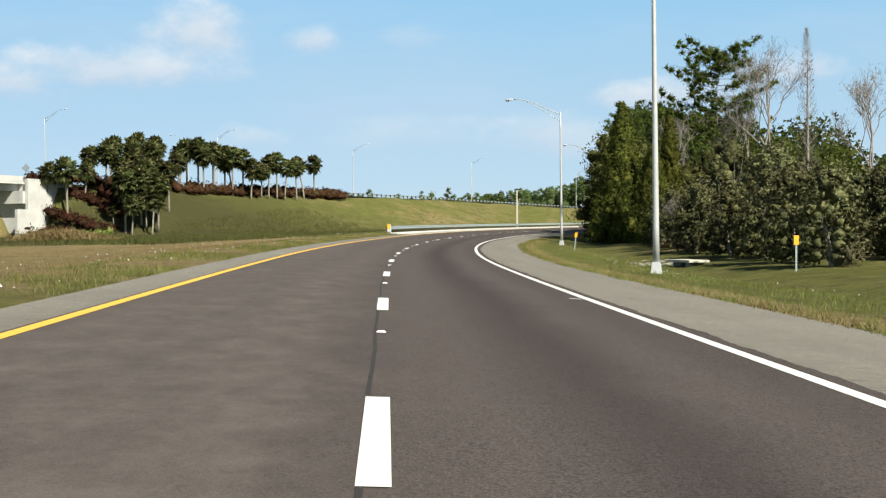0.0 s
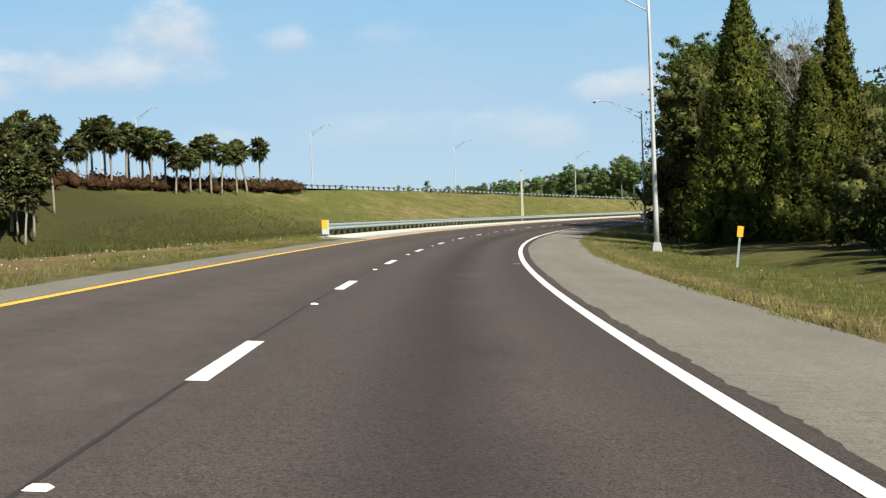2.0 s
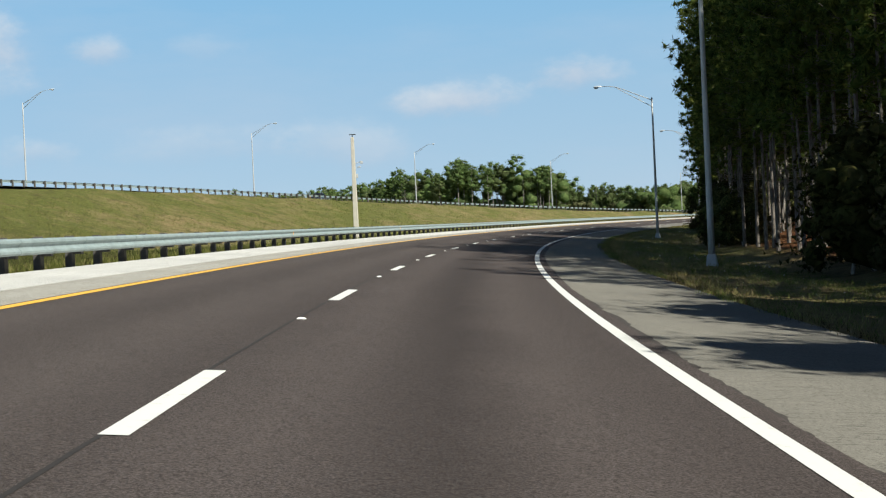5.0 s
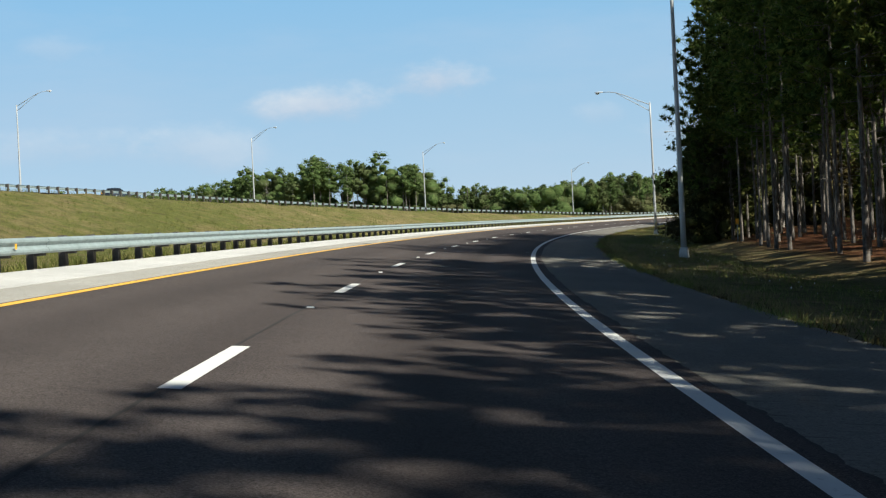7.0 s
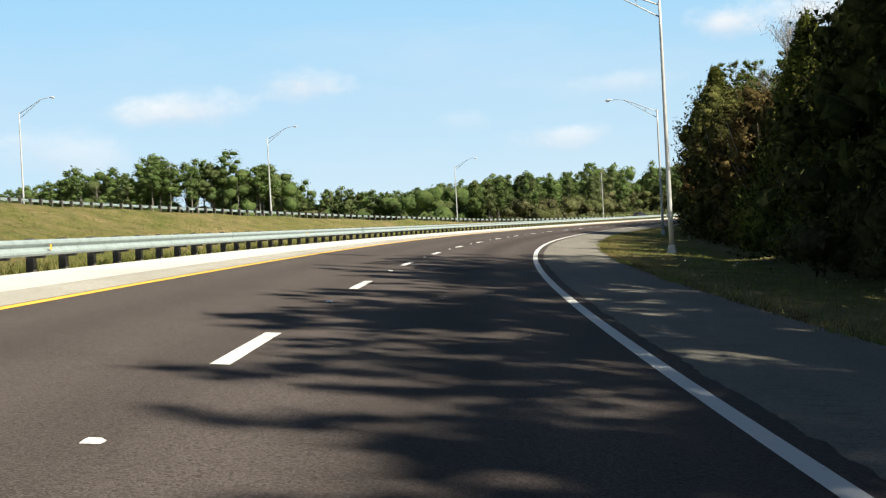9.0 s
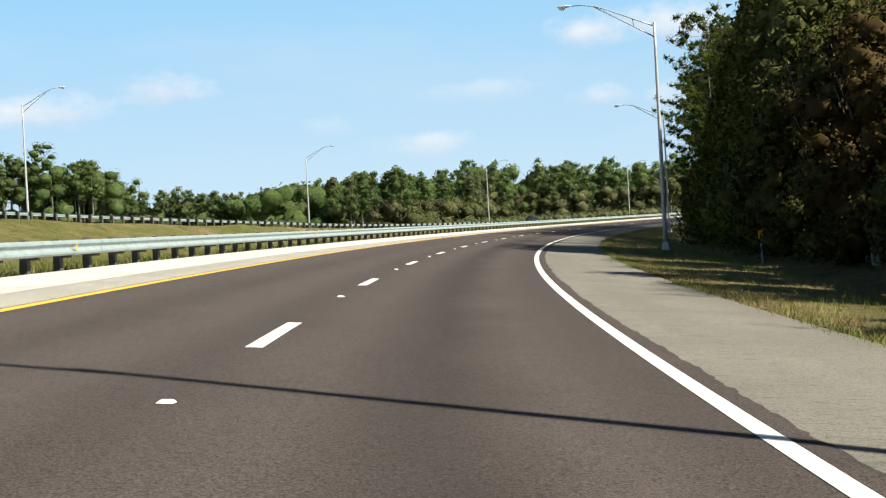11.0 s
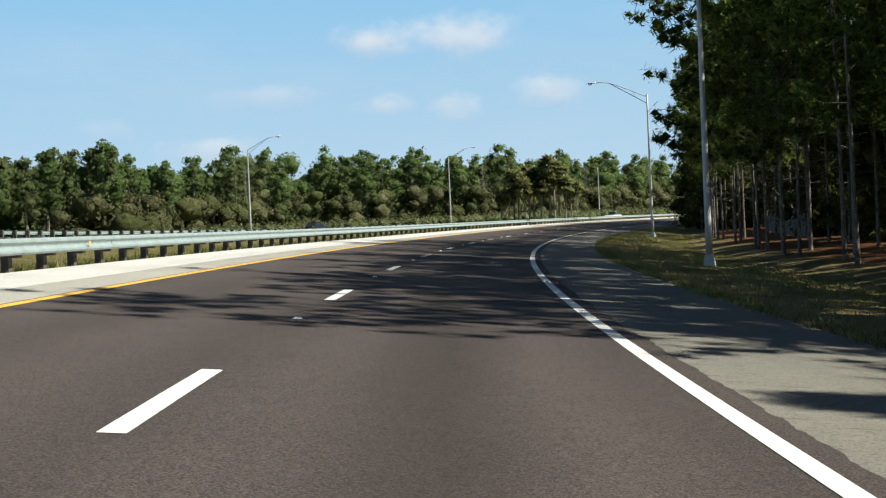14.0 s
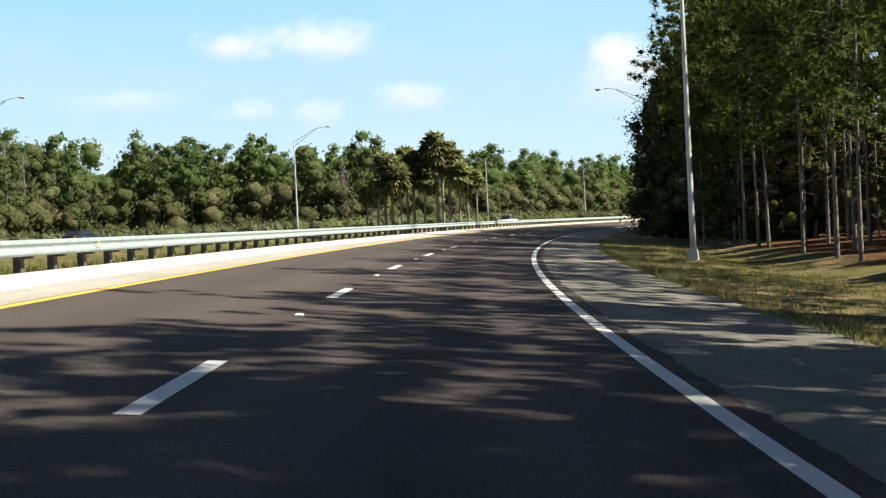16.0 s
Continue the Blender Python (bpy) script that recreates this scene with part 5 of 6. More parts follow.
for s, u, sc in [(479, 14.6, 0.98), (486, 14.9, 0.92), (299, 15.2, 0.62), (309, 17.0, 0.80), (316, 18.0, 0.74), (545, 17.5, 0.95), (566, 16.5, 0.95), (590, 15.6, 1.0)]:
    plant(WIDE_PINES[0], place_at(s, u), sc)
for s, u, k, sc in [(590, 11.6, 1, 1.2), (600, 10.9, 1, 1.15), (612, 11.3, 1, 1.2), (622, 12.2, 1, 1.1)]:
    plant(BROADS[k], place_at(s, u), sc)
for s, u, sc in [(390, 17.5, 0.72), (394, 19.5, 0.74)]:
    plant(PINES[1], place_at(s, u), sc)


def wood_interior():
    """The depth of the wood behind its first rows: stems and foliage that nobody could count."""
    r = np.random.default_rng(11)
    qs, tv, tf = [], [], []
    for s in np.arange(206, 760, 4.6):
        for u in ((32, 37, 43) if s < 470 else (44, 58)):
            a, b = s + r.normal() * 1.2, u + r.normal() * 1.2
            x, y, _ = (float(q) for q in surf(a, b))
            z = float(ground_level([a], [b])[0][0])
            h = (13 if s < 250 or 330 < s < 440 else 18) * (0.8 + 0.35 * r.random())
            tube([(x, y, z - 0.3), (x, y, z + h * 0.9)], [0.17, 0.05], 5, tv, tf, False)
            n = 210
            k = r.random(n) ** 0.9
            rad = 2.9 * np.sqrt(r.random(n))
            w = r.random(n) * 6.283
            p = np.stack([x + np.cos(w) * rad, y + np.sin(w) * rad, z + 0.1 + k * h], -1)
            qs.append(leaves(p, 1.0, 0.7, None, 1, r))
    ob = new("wood_interior", quads_mesh("wood_interior", np.concatenate(qs), PINE_LEAF))
    tagged(ob, "dark depth of the wood behind its first rows of trees", "woods", kind="stuff")
    st = new("stems", mesh_of("stems", tv, tf, PINE_BARK))
    st.parent = ob


wood_interior()

# palms on the slope and in the hollow
for k, (x, y, sc) in enumerate([(-17, 293, 0.95), (-20.2, 284, 0.92), (-22.4, 281, 0.88), (-25.4, 277, 0.95), (-28.4, 271, 1.0), (-31.9, 270, 1.0), (-37, 279, 1.05), (-38, 265, 1.05), (-44, 280, 1.05), (-40.5, 258, 0.92),
                                (-44.3, 252, 0.95), (-48, 252, 0.92), (-52, 251, 0.95), (-50, 244, 0.92), (-54, 244, 0.9), (-49, 233, 0.95), (-46, 240, 0.95),
                                (-58.3, 229, 0.9), (-54.4, 228, 1.1), (-52.4, 232, 0.8), (-46.4, 226.2, 0.5), (-44.1, 224.7, 1.15), (-39.3, 222.5, 0.8), (-41.7, 225.8, 1.0), (-42.8, 223.5, 0.85), (-40.6, 224.2, 0.7), (-38.6, 224, 0.95),
                                (-43, 229, 0.95), (-41.5, 231.5, 0.9), (-46.5, 231, 0.95), (-41, 236, 0.9), (-44.5, 233, 0.95), (-18.9, 288, 0.95), (-23.9, 279.4, 1.0), (-26.8, 276, 0.88), (-30.0, 271.6, 1.0), (-35.4, 268, 1.0), (-33, 277, 0.95), (-36.5, 262, 1.0), (-34, 274, 1.0), (-41, 270, 1.05), (-46, 262, 1.05), (-50, 258, 1.1), (-38.5, 234, 0.9)]):
    plant(PALMS[(0, 0, 1, 0, 2)[k % 5]], pose(x, y, ground_at_xy(x, y)), sc)
for k, dep, sc in [(0.2, 0, 1.0), (-7.2, 1, 0.6), (-6.0, -0.5, 0.72), (-4.6, 0.6, 0.95), (-3.4, -0.8, 0.85), (-2.2, 0.8, 0.98), (-1.2, -0.4, 0.80), (1.5, 0.7, 0.9), (2.4, -0.6, 0.80), (3.4, 0.4, 0.72), (4.2, -0.5, 0.58), (-5.2, 2.0, 0.85), (0.8, 2.2, 0.85), (-2.9, 2.4, 0.9)]:
    x, y = 251.0 + 0.72 * k + 0.695 * dep, 535.0 - 0.695 * k + 0.72 * dep
    plant(GORE_PALMS[int(rng.integers(2))], pose(x, y, ground_at_xy(x, y)), sc * 0.91)


def shrub_band(name, label, points, size, per, leaf, mat, category="shrubs"):
    """A low run of shrubs along a line, as one mass of leaves."""
    r = np.random.default_rng(len(points) * 7 + per)
    cs, rs = [], []
    for (x0, y0), (x1, y1) in zip(points[:-1], points[1:]):
        n = max(2, int(math.hypot(x1 - x0, y1 - y0) / (size * 0.6)))
        for t in np.linspace(0, 1, n, endpoint=False):
            for _ in range(3):
                x, y = x0 + (x1 - x0) * t + r.normal() * size * 0.7, y0 + (y1 - y0) * t + r.normal() * size * 0.7
                cs.append((x, y, ground_at_xy(x, y) + size * 0.45))
                rs.append(size * (0.5 + 0.5 * r.random()))
    q, n = clumps(cs, rs, per // 2, leaf * 0.8, 0.75, 0.8, 0.6, None, 0.8, 0.25, r, (_OCT, _OCF))
    tagged(new(name, quads_mesh(name, q, mat, n)), label, category, kind="stuff")


shrub_band("shrubs", "rust-red shrubs along the crest of the embankment", [(-52, 241), (-40, 259), (-30, 275), (-20, 290), (-10, 305)], 1.9, 90, 0.4, RED_LEAF)
shrub_band("shrubs", "dense rust-red shrubs on the slope beside the bridge", [(-60.5, 226), (-54, 225), (-48, 225.5), (-46, 228), (-52, 227.5), (-58.5, 228), (-58, 230.5), (-52, 230), (-47, 231.5), (-46, 234), (-51, 233), (-56, 233), (-53, 237), (-47, 237), (-44, 241)], 1.7, 90, 0.4, RED_LEAF)
shrub_band("shrubs", "green shrubs at the foot of the slope", [(-55, 220.5), (-50, 221), (-45.5, 221)], 1.2, 110, 0.3, GRASS_LEAF)


def far_wood():
    """The woods beyond the highway: pines with rounded, tufted crowns on bare stems, oaks and brush below, too far off to count."""
    r = np.random.default_rng(5)
    green, brush, grey, tv, tf = [], [], [], [], []

    def crown(x, y, z, h, low, wide, pine, per, leaf, airy):
        """One tree's crown of clumps, thickest in its middle; a pine's ends in small tufts."""
        airy = airy if pine else 0.0
        n = round(11 + 11 * airy) if pine else 9
        k = (np.arange(n) + r.random(n)) / n
        prof = np.sin(np.pi * (0.25 + 0.68 * k)) ** (0.9 if pine else 0.6)
        w = np.arange(n) * 2.39996 + r.normal(size=n) * 0.6
        rad = wide * prof * (0.25 - 0.05 * airy + (0.50 + 0.35 * airy) * r.random(n))
        c = np.stack([x + np.cos(w) * rad, y + np.sin(w) * rad, z + h * (low + (0.92 - low) * k)], -1)
        size = wide * (0.42 + 0.24 * r.random(n)) * (1.2 - 0.48 * airy - (0.62 - 0.38 * airy) * k if pine else 1.15 - 0.2 * k)
        mid = np.array([x, y, z + h * (low + 0.30 * (1 - low))])
        return clumps(c, size, int(per * (1 - 0.5 * airy)), leaf, 0.8, 0.85 - 0.23 * airy, 1.0, mid, 0.80 - 0.10 * airy, 0.25, r, (_ICO, _ICF), 0.80, None, 0.9, 0.5, 1.2)

    def stand(line, rows, spacing, bushy, low_pine, gaps=0.0, bare=0.05, airy=0.0):
        """Trees along a line of (x, y, height); bushy: how far the brush climbs."""
        line = np.array(line, float)
        cum = np.concatenate([[0], np.cumsum(np.hypot(*np.diff(line[:, :2], axis=0).T))])
        d = 0.0
        while d < cum[-1]:
            x0, y0, h0 = (np.interp(d, cum, line[:, k]) for k in range(3))
            z = 9.4
            for row in range(rows):
                if r.random() < gaps:
                    continue
                off = row * 7 + r.random() * 6
                x, y = x0 - off * 0.45 + r.normal() * 1.8, y0 + off + r.normal() * 1.8
                h = h0 * (0.78 + 0.26 * r.random() + 0.14 * noise.noise((d * 0.05, 3.1, row)))
                pine = r.random() < 0.72
                low = (low_pine if pine else low_pine * 0.4) + 0.12 * r.random()
                wide = (0.138 + 0.06 * r.random()) * h * (1.0 if pine else 1.25)
                if r.random() < bare:
                    n = 260
                    k = r.random(n)
                    p = np.array([x, y, z]) + np.stack([r.normal(size=n) * wide * 0.5 * (1.15 - k), r.normal(size=n) * wide * 0.5 * (1.15 - k), h * 0.85 * (0.3 + 0.7 * k)], -1)
                    grey.append(leaves(p, 0.9, 0.10, np.array([0, 0, 0.9]), 0.8, r))
                else:
                    if not pine:
                        h *= 0.86
                    green.append(crown(x, y, z, h, low, wide, pine, *((66, 0.44) if row < 2 else (22, 0.85)), airy))
                if row < 2:
                    tube([(x, y, z - 0.5), (x, y, z + h * 0.9)], [0.20 + 0.08 * airy, 0.06], 4, tv, tf, False)
            m = int(12 * bushy + 3)
            bx, by = x0 + r.normal(size=m) * 3.0, y0 + r.random(m) * 9 - 2
            k = r.random(m)
            c = np.stack([bx, by, 9.4 + 0.5 + k * h0 * 0.42 * bushy], -1)
            brush.append(clumps(c, 1.5 + 1.6 * r.random(m), 56, 0.50, 0.75, 0.85, 1.0, None, 0.80, 0.35, r, (_ICO, _ICF), 0.80, None, 0.5, 0.5, 1.2))
            m = 7 if bushy > 0.5 else 2
            back = np.stack([x0 + r.normal(size=m) * 4 - 12, y0 + 22 + r.random(m) * 10, 9.4 + (0.05 + 0.62 * r.random(m)) * h0], -1)
            green.append(clumps(back, 2.6 + 1.4 * r.random(m), 26, 0.8, 0.7, 0.9, 0.7, None, 0.9, 0.3, r, (_ICO, _ICF), 0.85))
            d += spacing

    stand([(-420, 830, 25), (-150, 820, 26), (40, 790, 27)], 2, 7.0, 0.7, 0.35)
    stand([(40, 790, 23), (84, 724, 24), (100, 703, 28), (120, 690, 32), (146, 690, 34), (165, 682, 29), (178, 708, 25)], 3, 3.8, 0.42, 0.54, 0.0, 0.14, 0.85)
    stand([(-70, 470, 12.0), (-20, 505, 12.5), (15, 525, 12.0), (50, 545, 12.0), (75, 590, 13.0)], 2, 5.0, 0.5, 0.3, 0.25, 0.25, 0.7)
    stand([(150, 815, 21), (240, 814, 23), (330, 800, 23)], 2, 6.0, 0.8, 0.35, 0.12)
    stand([(182, 702, 24), (190, 694, 21), (198, 684, 18), (206, 668, 16), (214, 648, 17), (220, 636, 17), (217, 620, 17), (233, 611, 17.5), (248, 616, 20), (262, 624, 22), (286, 618, 21.5), (315, 612, 21.5), (345, 622, 21.5), (372, 634, 22.5), (430, 655, 23), (520, 690, 23), (620, 720, 23)], 4, 4.2, 1.0, 0.22, 0.0, 0.06, 0.3)
    stand([(186, 541, 13.5), (192, 552, 14.5), (198, 566, 14.5), (206, 590, 14)], 3, 3.6, 0.8, 0.28)
    q, n = joined(*green)
    ob = new("far_woods", quads_mesh("far_woods", q, HAZY_FAR_LEAF, n))
    tagged(ob, "long green wood of pines and oaks beyond the highway", "woods", kind="stuff")
    st = new("stems", mesh_of("stems", tv, tf, GREY_BARK))
    st.parent = ob
    q, n = joined(*brush)
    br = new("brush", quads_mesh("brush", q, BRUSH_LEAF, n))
    br.parent = ob
    tw = new("bare_crowns", quads_mesh("bare_crowns", np.concatenate(grey), BARE_TWIG))
    tw.parent = ob


far_wood()
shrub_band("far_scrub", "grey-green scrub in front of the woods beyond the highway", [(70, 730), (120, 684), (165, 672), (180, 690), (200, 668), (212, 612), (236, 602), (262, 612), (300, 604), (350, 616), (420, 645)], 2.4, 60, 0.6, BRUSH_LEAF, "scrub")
shrub_band("wood_brush", "dark brush deep in the pine wood", [tuple(float(q) for q in plan(s, 31.0)) for s in range(184, 320, 12)], 2.2, 50, 0.6, PINE_LEAF, "brush")
shrub_band("wood_brush", "dark brush deep in the pine stand's further end", [tuple(float(q) for q in plan(s, 30.0)) for s in range(470, 700, 12)], 2.2, 50, 0.6, PINE_LEAF, "brush")
shrub_band("wood_brush", "dark thicket closing the wood behind its stems", [tuple(float(q) for q in plan(s, 40.0)) for s in range(184, 330, 12)], 4.2, 60, 1.0, PINE_LEAF, "brush")
shrub_band("wood_brush", "dark thicket closing the further wood behind its stems", [tuple(float(q) for q in plan(s, 37.0)) for s in range(470, 720, 12)], 4.2, 60, 1.0, PINE_LEAF, "brush")
shrub_band("far_scrub", "olive scrub along the far side of the highway", [(176, 560), (205, 585), (232, 596), (258, 597), (290, 592), (330, 604), (380, 628)], 2.0, 60, 0.55, BRUSH_LEAF, "scrub")

# ---- bridge where the highway leaves its embankment ----
def bridge():
    b = new("bridge")
    d0 = BRIDGE_END
    tagged(b, "pale concrete highway bridge with a sloping abutment at the embankment's end", "bridge")

    def slab(name, offs, d1, d2, z0, z1, mat, step=6.0):
        bm = bmesh.new()
        ds = np.arange(d1, d2 + 0.01, (d2 - d1) / max(1, round((d2 - d1) / step)))
        rings = []
        for d in ds:
            p = [edge_point(d, o) for o in offs]
            rings.append([bm.verts.new((p[0][0], p[0][1], p[0][2] + z0)), bm.verts.new((p[1][0], p[1][1], p[1][2] + z0)), bm.verts.new((p[1][0], p[1][1], p[1][2] + z1)), bm.verts.new((p[0][0], p[0][1], p[0][2] + z1))])
        for r0, r1 in zip(rings[:-1], rings[1:]):
            for k in range(4):
                bm.faces.new((r0[k], r0[(k + 1) % 4], r1[(k + 1) % 4], r1[k]))
        bm.faces.new(rings[0])
        bm.faces.new(rings[-1][::-1])
        part(name, bm, mat, b)
    slab("deck", (0.4, -30.0), d0 - 70, d0, -0.35, 0.02, BRIDGE_CONC)
    for o in (-0.8, -4.2, -7.6, -11.0, -14.4):
        slab("girder", (o, o - 0.5), d0 - 70, d0 - 1.5, -1.5, -0.36, BRIDGE_CONC)
    slab("parapet", (0.42, 0.12), d0 - 70, d0 + 5, 0.03, 0.95, BRIDGE_CONC)
    slab("abutment", (1.2, -31.0), d0 - 1.4, d0 - 0.2, -8.5, -0.37, BRIDGE_CONC)
    slab("cap_ledge", (1.3, -31.0), d0 - 2.6, d0 - 1.42, -3.6, -1.55, BRIDGE_CONC)
    bm = bmesh.new()
    pts = []
    for d, zt in ((d0 - 2.0, 0.5), (d0 + 9, 0.5), (d0 + 9, -4.0), (d0 + 6.0, -9.5), (d0 - 4.5, -9.5), (d0 - 4.5, -4.6), (d0 - 2.0, -4.6)):
        for o in (1.9, 1.35):
            x, y, z, _ = edge_point(d, o)
            pts.append(bm.verts.new((x, y, z + zt)))
    front, back = pts[0::2], pts[1::2]
    bm.faces.new(front)
    bm.faces.new(back[::-1])
    for k in range(7):
        q = (k + 1) % 7
        bm.faces.new((front[k], back[k], back[q], front[q]))
    part("wing_wall", bm, BRIDGE_CONC, b, "pale stained concrete wing wall")
    for o in (-3, -12):
        x, y, z, _ = edge_point(d0 - 22, o)
        v, f = tube([(x, y, z - 9), (x, y, z - 1.5)], [0.55, 0.55], 14)
        child("pier", mesh_of("pier", v, f, BRIDGE_CONC, True), b)


bridge()


# ---- pole with sensors beyond the guardrail ----
def sensor_pole():
    p = new("sensor_pole")
    x, y = 21.8, 234.6
    g = ground_at_xy(x, y)
    p.matrix_world = pose(x, y, g, 0, 0, -16)
    tagged(p, "square tan concrete pole carrying small traffic sensors behind the guardrail", "utility pole")
    h = 10.7 - g
    bm = bmesh.new()
    bmesh.ops.create_cone(bm, segments=4, radius1=0.23, radius2=0.135, depth=h + 0.4, cap_ends=True, matrix=Matrix.Translation((0, 0, h / 2 - 0.2)) @ Matrix.Rotation(radians(45), 4, "Z"))
    bmesh.ops.bevel(bm, geom=list(bm.edges), offset=0.015, segments=1, affect="EDGES")
    part("shaft", bm, PRECAST, p)
    v, f = tube([(0, 0, h - 0.02), (0, 0, h + 0.16)], [0.03, 0.03], 8)
    child("spike", mesh_of("spike", v, f, BLACK), p)
    part("solar_panel", box_bm(0.42, 0.30, 0.03, 0, 0, h + 0.17, 0.005), BLACK, p, "dark flat panel")
    v, f = tube([(0.1, 0, h - 1.70), (0.45, 0, h - 1.62)], [0.02, 0.02], 6)
    arm = child("arm", mesh_of("arm", v, f, PALE_GREY), p)
    part("sensor", box_bm(0.16, 0.12, 0.18, 0.52, 0, h - 1.64, 0.02), PALE_GREY, p, "pale grey sensor box")
    v, f = tube([(0.1, 0, h - 2.05), (0.34, 0, h - 1.92)], [0.018, 0.018], 6)
    child("arm", mesh_of("arm", v, f, PALE_GREY), p)
    part("sensor", box_bm(0.14, 0.10, 0.10, 0.38, 0, h - 1.93, 0.02), PALE_GREY, p)
    part("junction_box", box_bm(0.16, 0.12, 0.26, 0.18, 0, h - 2.5, 0.01), PALE_GREY, p)
    part("foot_slab", box_bm(0.9, 0.7, 0.16, -0.2, 0, 0.06, 0.02), PRECAST, p)


sensor_pole()


# ---- markers and signs ----
def object_marker(s, u, tilt, turn=0.0):
    m = new("marker_post")
    m.matrix_world = place_at(s, u, turn) @ pose(0, 0, 0, 0, tilt, 0)
    tagged(m, "slim grey post with an amber reflective plate, leaning a little", "marker post", "roadside markers")
    part("post", box_bm(0.075, 0.03, 1.55, 0, 0, 0.55, 0.006), GALV, m)
    part("plate", box_bm(0.20, 0.012, 0.36, 0, -0.023, 1.22, 0.004), ORANGE, m, "amber reflective plate")


object_marker(107.8, 10.75, 7.0)
object_marker(56.6, 15.45, 0.5)
object_marker(296.0, 15.3, 0.0)
object_marker(384.0, 12.75, -1.0)


def text_part(text, size, parent, m, mat, name="lettering"):
    cu = bpy.data.curves.new(name, "FONT")
    cu.body, cu.size, cu.align_x, cu.align_y, cu.extrude = text, size, "CENTER", "CENTER", 0.002
    tmp = bpy.data.objects.new(name, cu)
    scene.collection.objects.link(tmp)
    bpy.context.view_layer.update()
    me = bpy.data.meshes.new_from_object(tmp.evaluated_get(bpy.context.evaluated_depsgraph_get()))
    bpy.data.objects.remove(tmp)
    me.materials.clear()
    me.materials.append(mat)
    return child(name, me, parent, m)


def route_sign():
    g = new("route_sign")
    g.matrix_world = place_at(382.0, 14.5)
    tagged(g, "white route sign on a steel post beside the wood", "road sign")
    part("post", box_bm(0.06, 0.05, 4.6, 0, 0.04, 2.1, 0.006), GALV, g)
    east = part("direction_plate", box_bm(0.80, 0.012, 0.40, 0, 0, 4.2, 0.01), SIGN_WHITE, g)
    text_part("EAST", 0.30, east, pose(0, -0.009, 4.2, 90, 0, 0), BLACK)
    green = part("toll_plate", box_bm(0.80, 0.012, 0.28, 0, 0, 3.84, 0.01), SIGN_GREEN, g, "green plate with illegible white lettering")
    for k in range(4):
        part("bar", box_bm(0.10, 0.004, 0.12, -0.21 + 0.14 * k, -0.009, 3.84), SIGN_WHITE, green)
    bm = bmesh.new()
    outline = [(-0.40, 0.40), (0.40, 0.40), (0.42, 0.15), (0.38, -0.15), (0.22, -0.34), (0.0, -0.44), (-0.22, -0.34), (-0.38, -0.15), (-0.42, 0.15)]
    fr = [bm.verts.new((x, -0.006, z + 3.22)) for x, z in outline]
    bk = [bm.verts.new((x, 0.006, z + 3.22)) for x, z in outline]
    bm.faces.new(fr)
    bm.faces.new(bk[::-1])
    for k in range(len(fr)):
        q = (k + 1) % len(fr)
        bm.faces.new((fr[k], bk[k], bk[q], fr[q]))
    shield = part("shield_plate", bm, SIGN_WHITE, g)
    text_part("568", 0.34, shield, pose(0, -0.009, 3.20, 90, 0, 0), BLACK)


route_sign()


def diamond_sign(x, y):
    _, _, z, a = edge_point(edge_along(x, y), 0.0)
    g = new("diamond_sign")
    g.matrix_world = pose(float(x), float(y), float(z), 0, 0, -math.degrees(a) + 15)
    tagged(g, "diamond road sign seen from its bare metal back", "road sign", "highway signs")
    part("post", box_bm(0.07, 0.05, 2.9, 0, 0.04, 1.45, 0.006), GALV, g)
    part("plate", box_bm(1.1, 0.012, 1.1, 0, 0, 0, 0.02), SIGN_BACK, g, m=pose(0, 0, 3.0, 0, 45, 0))


diamond_sign(24.7, 430.0)
diamond_sign(-64.0, 238.0)


# ---- vehicles on the highway ----
def car_paint(name, colour):
    m, nt = material(name)
    p = finish(nt, colour, 0.3, 0.1)
    p.inputs["Coat Weight"].default_value = 0.6
    return m


WHITE_CAR = car_paint("white_car_paint", (0.75, 0.75, 0.73))
DARK_CAR = car_paint("dark_blue_car_paint", (0.015, 0.02, 0.04))
CAR_GLASS = plain("dark_car_glass", (0.02, 0.025, 0.03), 0.1)


